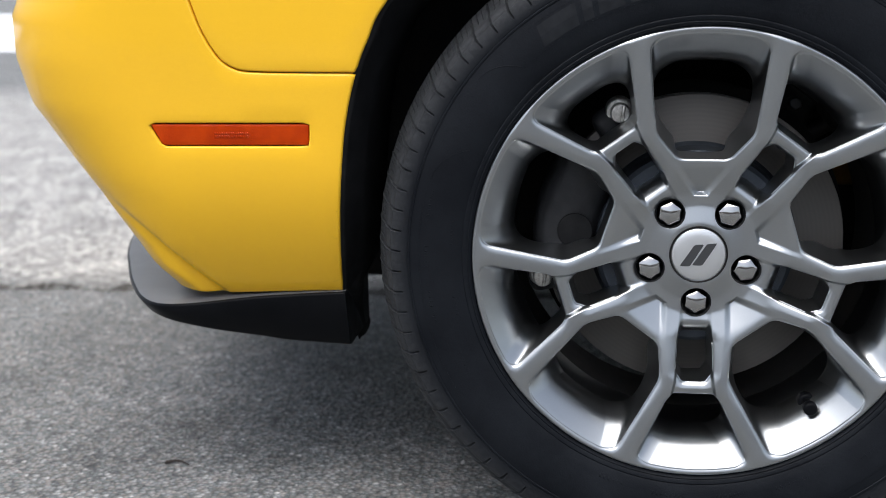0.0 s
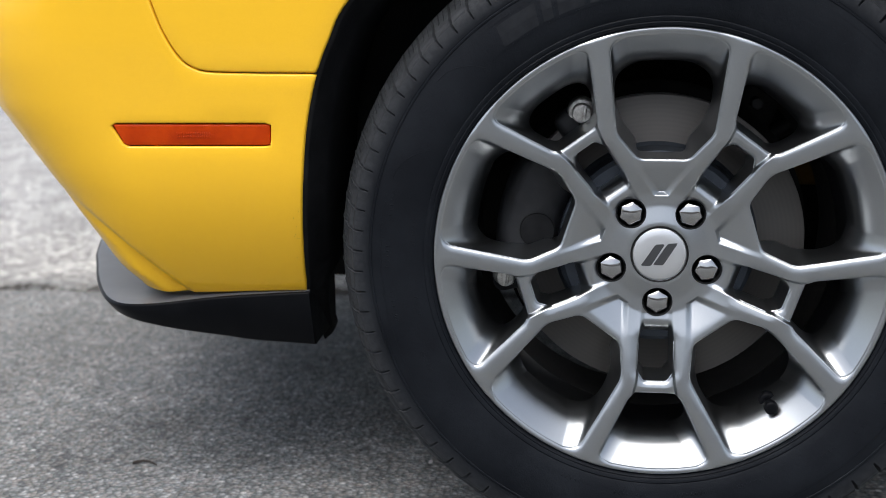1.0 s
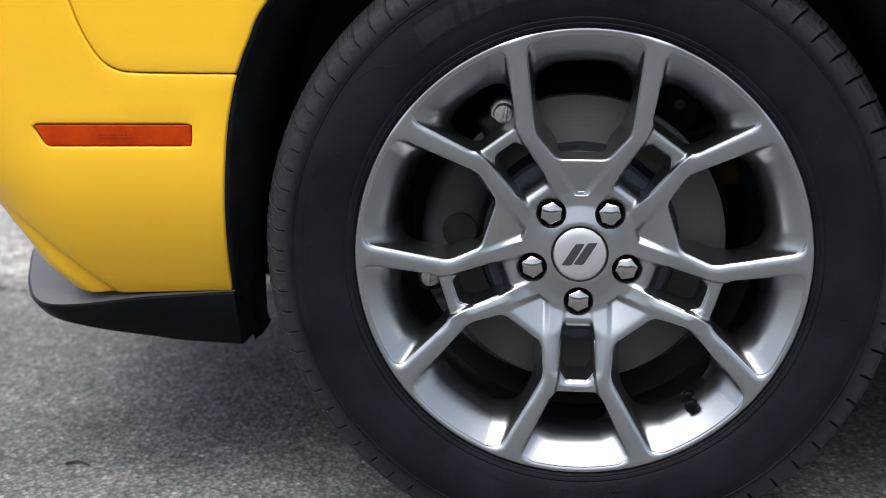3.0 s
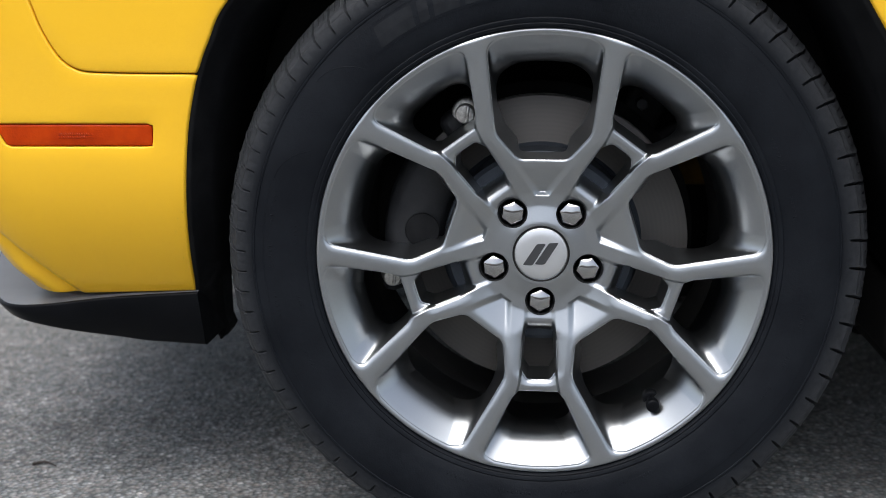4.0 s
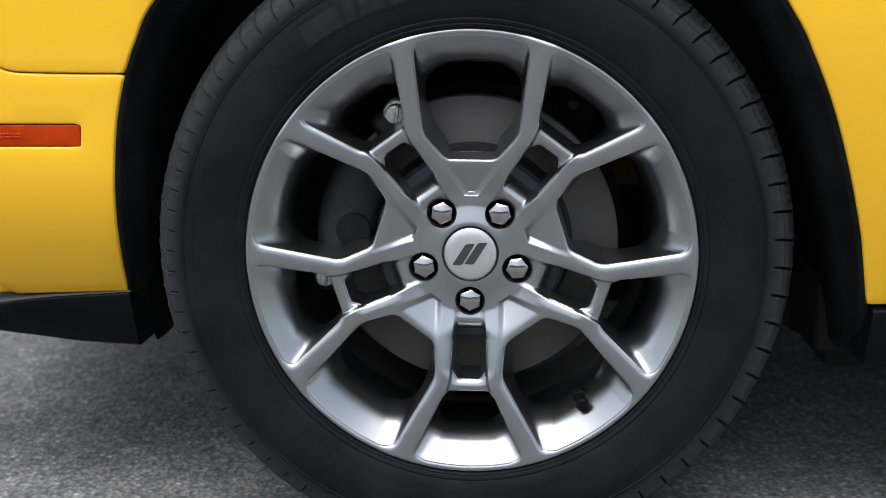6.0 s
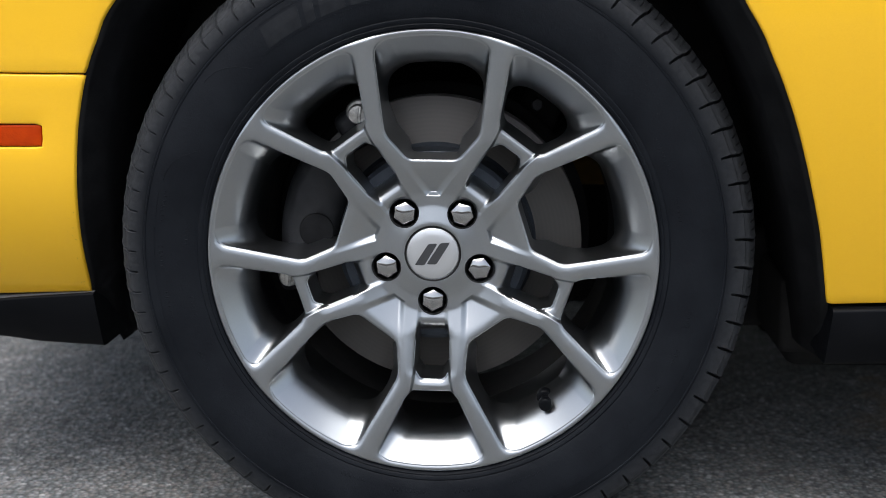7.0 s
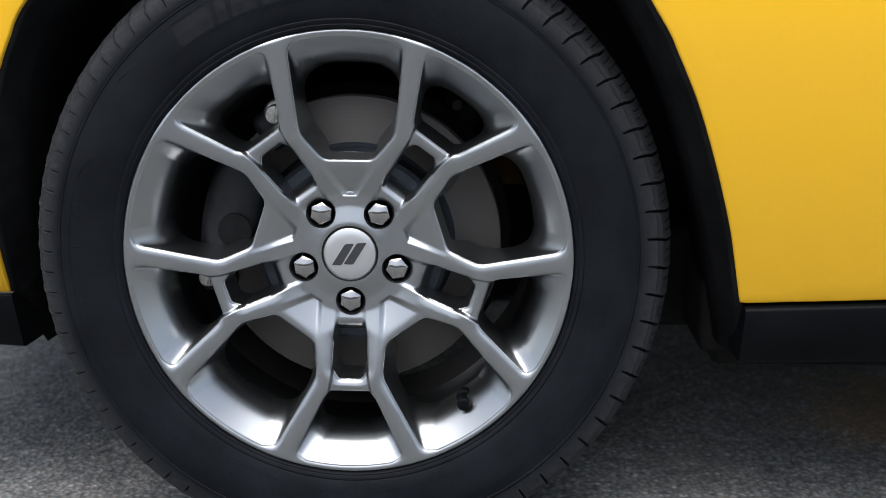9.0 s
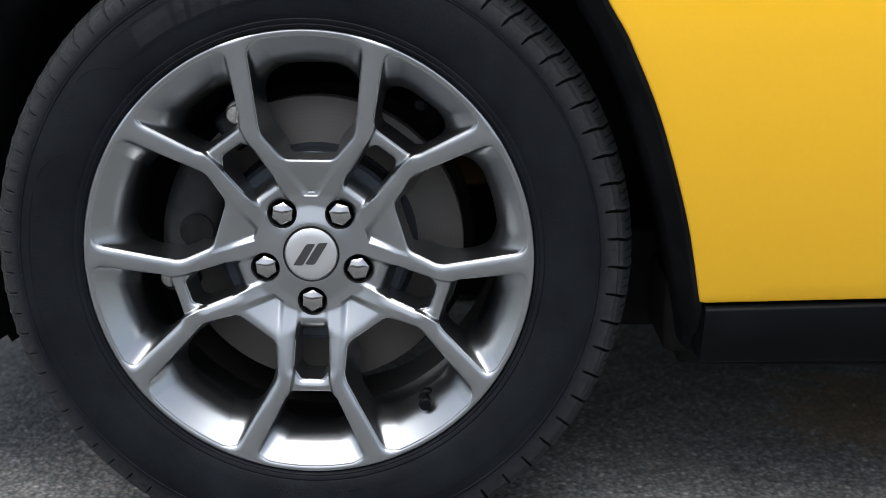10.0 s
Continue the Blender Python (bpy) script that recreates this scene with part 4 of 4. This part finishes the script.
# lug nuts
for k in range(5):
    c0 = polar(0.0575, 54 + 72 * k)
    ring_def = [(0.0440, 0.0124, 0.0), (0.0262, 0.0124, 0.0), (0.0250, 0.0121, 0.06), (0.0241, 0.0113, 0.30), (0.0231, 0.0098, 0.75), (0.0222, 0.0078, 1.0), (0.0215, 0.0056, 1.0), (0.0210, 0.0036, 1.0), (0.0207, 0.0018, 1.0), (0.0206, 0.0003, 1.0)]
    rows = []
    spin = rng.uniform(0, 60)
    for i in range(48):
        ang = i * 7.5
        hexr = math.cos(radians(30)) / math.cos(radians((ang % 60) - 30))
        row = []
        for w, r, roundness in ring_def:
            rr = 1.06 * r * (hexr * (1 - roundness) * 1.10 + roundness)
            q = polar(rr, ang + spin)
            row.append((c0[0] + q[0], w - 0.0100, c0[1] + q[1]))
        rows.append(row)
    nut = part("lug_nut", grid_mesh(rows, close_u=True), chrome, wheel, "chrome lug nut")
    sharp(nut, 55)
    tube = [(0.0158, 0.0175), (0.0166, 0.0171), (0.0176, 0.0163), (0.0210, 0.0157), (0.0420, 0.0154)]
    rows = []
    for i in range(40):
        q0 = polar(1, i * 9)
        rows.append([(c0[0] + q0[0] * r, w - 0.0025, c0[1] + q0[1] * r) for w, r in tube])
    part("lug_seat", grid_mesh(rows, close_u=True), seat_mat, wheel, "dark rounded lug seat")

# valve
bm = bmesh.new()
v0 = polar(0.2240, -52.9)
drum(bm, 0.0100, 0.014, pose(v0[0], 0.030, v0[1], 90), 24, 0.003)
drum(bm, 0.0052, 0.020, pose(v0[0], 0.018, v0[1], 90), 20, 0.001)
drum(bm, 0.0080, 0.013, pose(v0[0], 0.0035, v0[1], 90), 24, 0.003)
part("valve", bm, plastic, wheel, "black rubber tyre valve")

# ---------------------------------------------------------------- brake and axle behind the wheel
disc = part("brake_disc", lathe([(0.128, 0.118), (0.128, 0.1765), (0.127, 0.1775), (0.118, 0.1775), (0.1175, 0.172), (0.1105, 0.172), (0.110, 0.1775), (0.101, 0.1775), (0.100, 0.1765), (0.100, 0.1230), (0.0985, 0.1200)], 160), rotor, car, "worn steel brake disc")
disc.location = (0, -0.020, HUB)
hat = part("disc_hat", lathe([(0.100, 0.1225), (0.094, 0.1180), (0.080, 0.1165), (0.0700, 0.1150), (0.0660, 0.1100), (0.0650, 0.1000), (0.0660, 0.0400), (0.0660, 0.0300), (0.040, 0.028), (0.040, 0.0005)], 96), hat_mat, disc, "blue-grey coated disc hat")
sharp(hat, 30)
shield = part("dust_shield", lathe([(0.150, 0.060), (0.150, 0.185), (0.140, 0.190)], 90), dark, car)
shield.location = (0, 0, HUB)

rows = []
for i in range(31):
    ang = 137 + 54 * i / 30
    endf = min(1.0, min(i, 30 - i) / 3.0)
    rows.append([(r * math.cos(radians(ang)), w, r * math.sin(radians(ang))) for w, r in
                 ((0.105, 0.112), (0.085 - 0.010 * endf, 0.116), (0.078 - 0.014 * endf, 0.128), (0.076 - 0.016 * endf, 0.150), (0.078 - 0.015 * endf, 0.172), (0.084 - 0.012 * endf, 0.186), (0.100, 0.192), (0.150, 0.192))])
caliper = part("brake_caliper", grid_mesh(rows), caliper_mat, car, "dark cast iron brake caliper")
caliper.location = (0, -0.015, HUB)
# a raised dark disc paints in the shade of the piston recess
bm = bmesh.new()
c1 = polar(0.142, 172)
drum(bm, 0.021, 0.006, pose(c1[0], 0.059, c1[1], 90), 32, 0.002)
part("recess_disc", bm, liner_mat, caliper, "dark disc painted in for the shaded piston recess")
for r, ang, name in ((0.1814, 119.6, "caliper_bolt"), (0.1836, 192.8, "caliper_bolt")):
    bm = bmesh.new()
    c1 = polar(r, ang)
    drum(bm, 0.0115, 0.020, pose(c1[0], 0.074, c1[1], 90), 24, 0.003)
    box(bm, (0.004, 0.003, 0.020), pose(c1[0] + 0.003, 0.063, c1[1], 0, 8, 0), 0.001, 1)
    drum(bm, 0.017, 0.03, pose(c1[0], 0.100, c1[1], 90), 24, 0.004)
    part(name, bm, zinc, caliper, "zinc plated caliper bolt")
for r, ang in ((0.168, 124), (0.178, 193)):
    bm = bmesh.new()
    c1 = polar(r, ang)
    box(bm, (0.05, 0.04, 0.045), pose(c1[0], 0.105, c1[1], 0, -ang, 0), 0.012, 3)
    part("caliper_bracket", bm, caliper_mat, caliper)

# knuckle, link and strut behind the disc, and the painted inner panel
bm = bmesh.new()
drum(bm, 0.075, 0.10, pose(0, 0.20, HUB, 90), 32, 0.01)
box(bm, (0.05, 0.06, 0.26), pose(0.10, 0.19, HUB + 0.09, 0, 24, 0), 0.014, 3)
part("knuckle", bm, dark, car)
bm = bmesh.new()
drum(bm, 0.012, 0.30, pose(0.175, 0.24, HUB + 0.12, 0, 62, 0), 20, 0.004)
part("suspension_link", bm, caliper_mat, car, "dark metal suspension link")
bm = bmesh.new()
drum(bm, 0.008, 0.022, pose(0.123, 0.140, 0.519, 90), 6, 0.002)
part("link_bolt", bm, caliper_mat, car)
bm = bmesh.new()
box(bm, (0.15, 0.02, 0.050), pose(0.195, 0.375, 0.404), 0.006)
part("inner_panel", bm, shaded_yellow, car, "yellow painted inner body panel")
bm = bmesh.new()
box(bm, (0.9, 0.02, 0.53), pose(0.0, 0.395, 0.565), 0.004)
part("inner_wall", bm, dark, car)
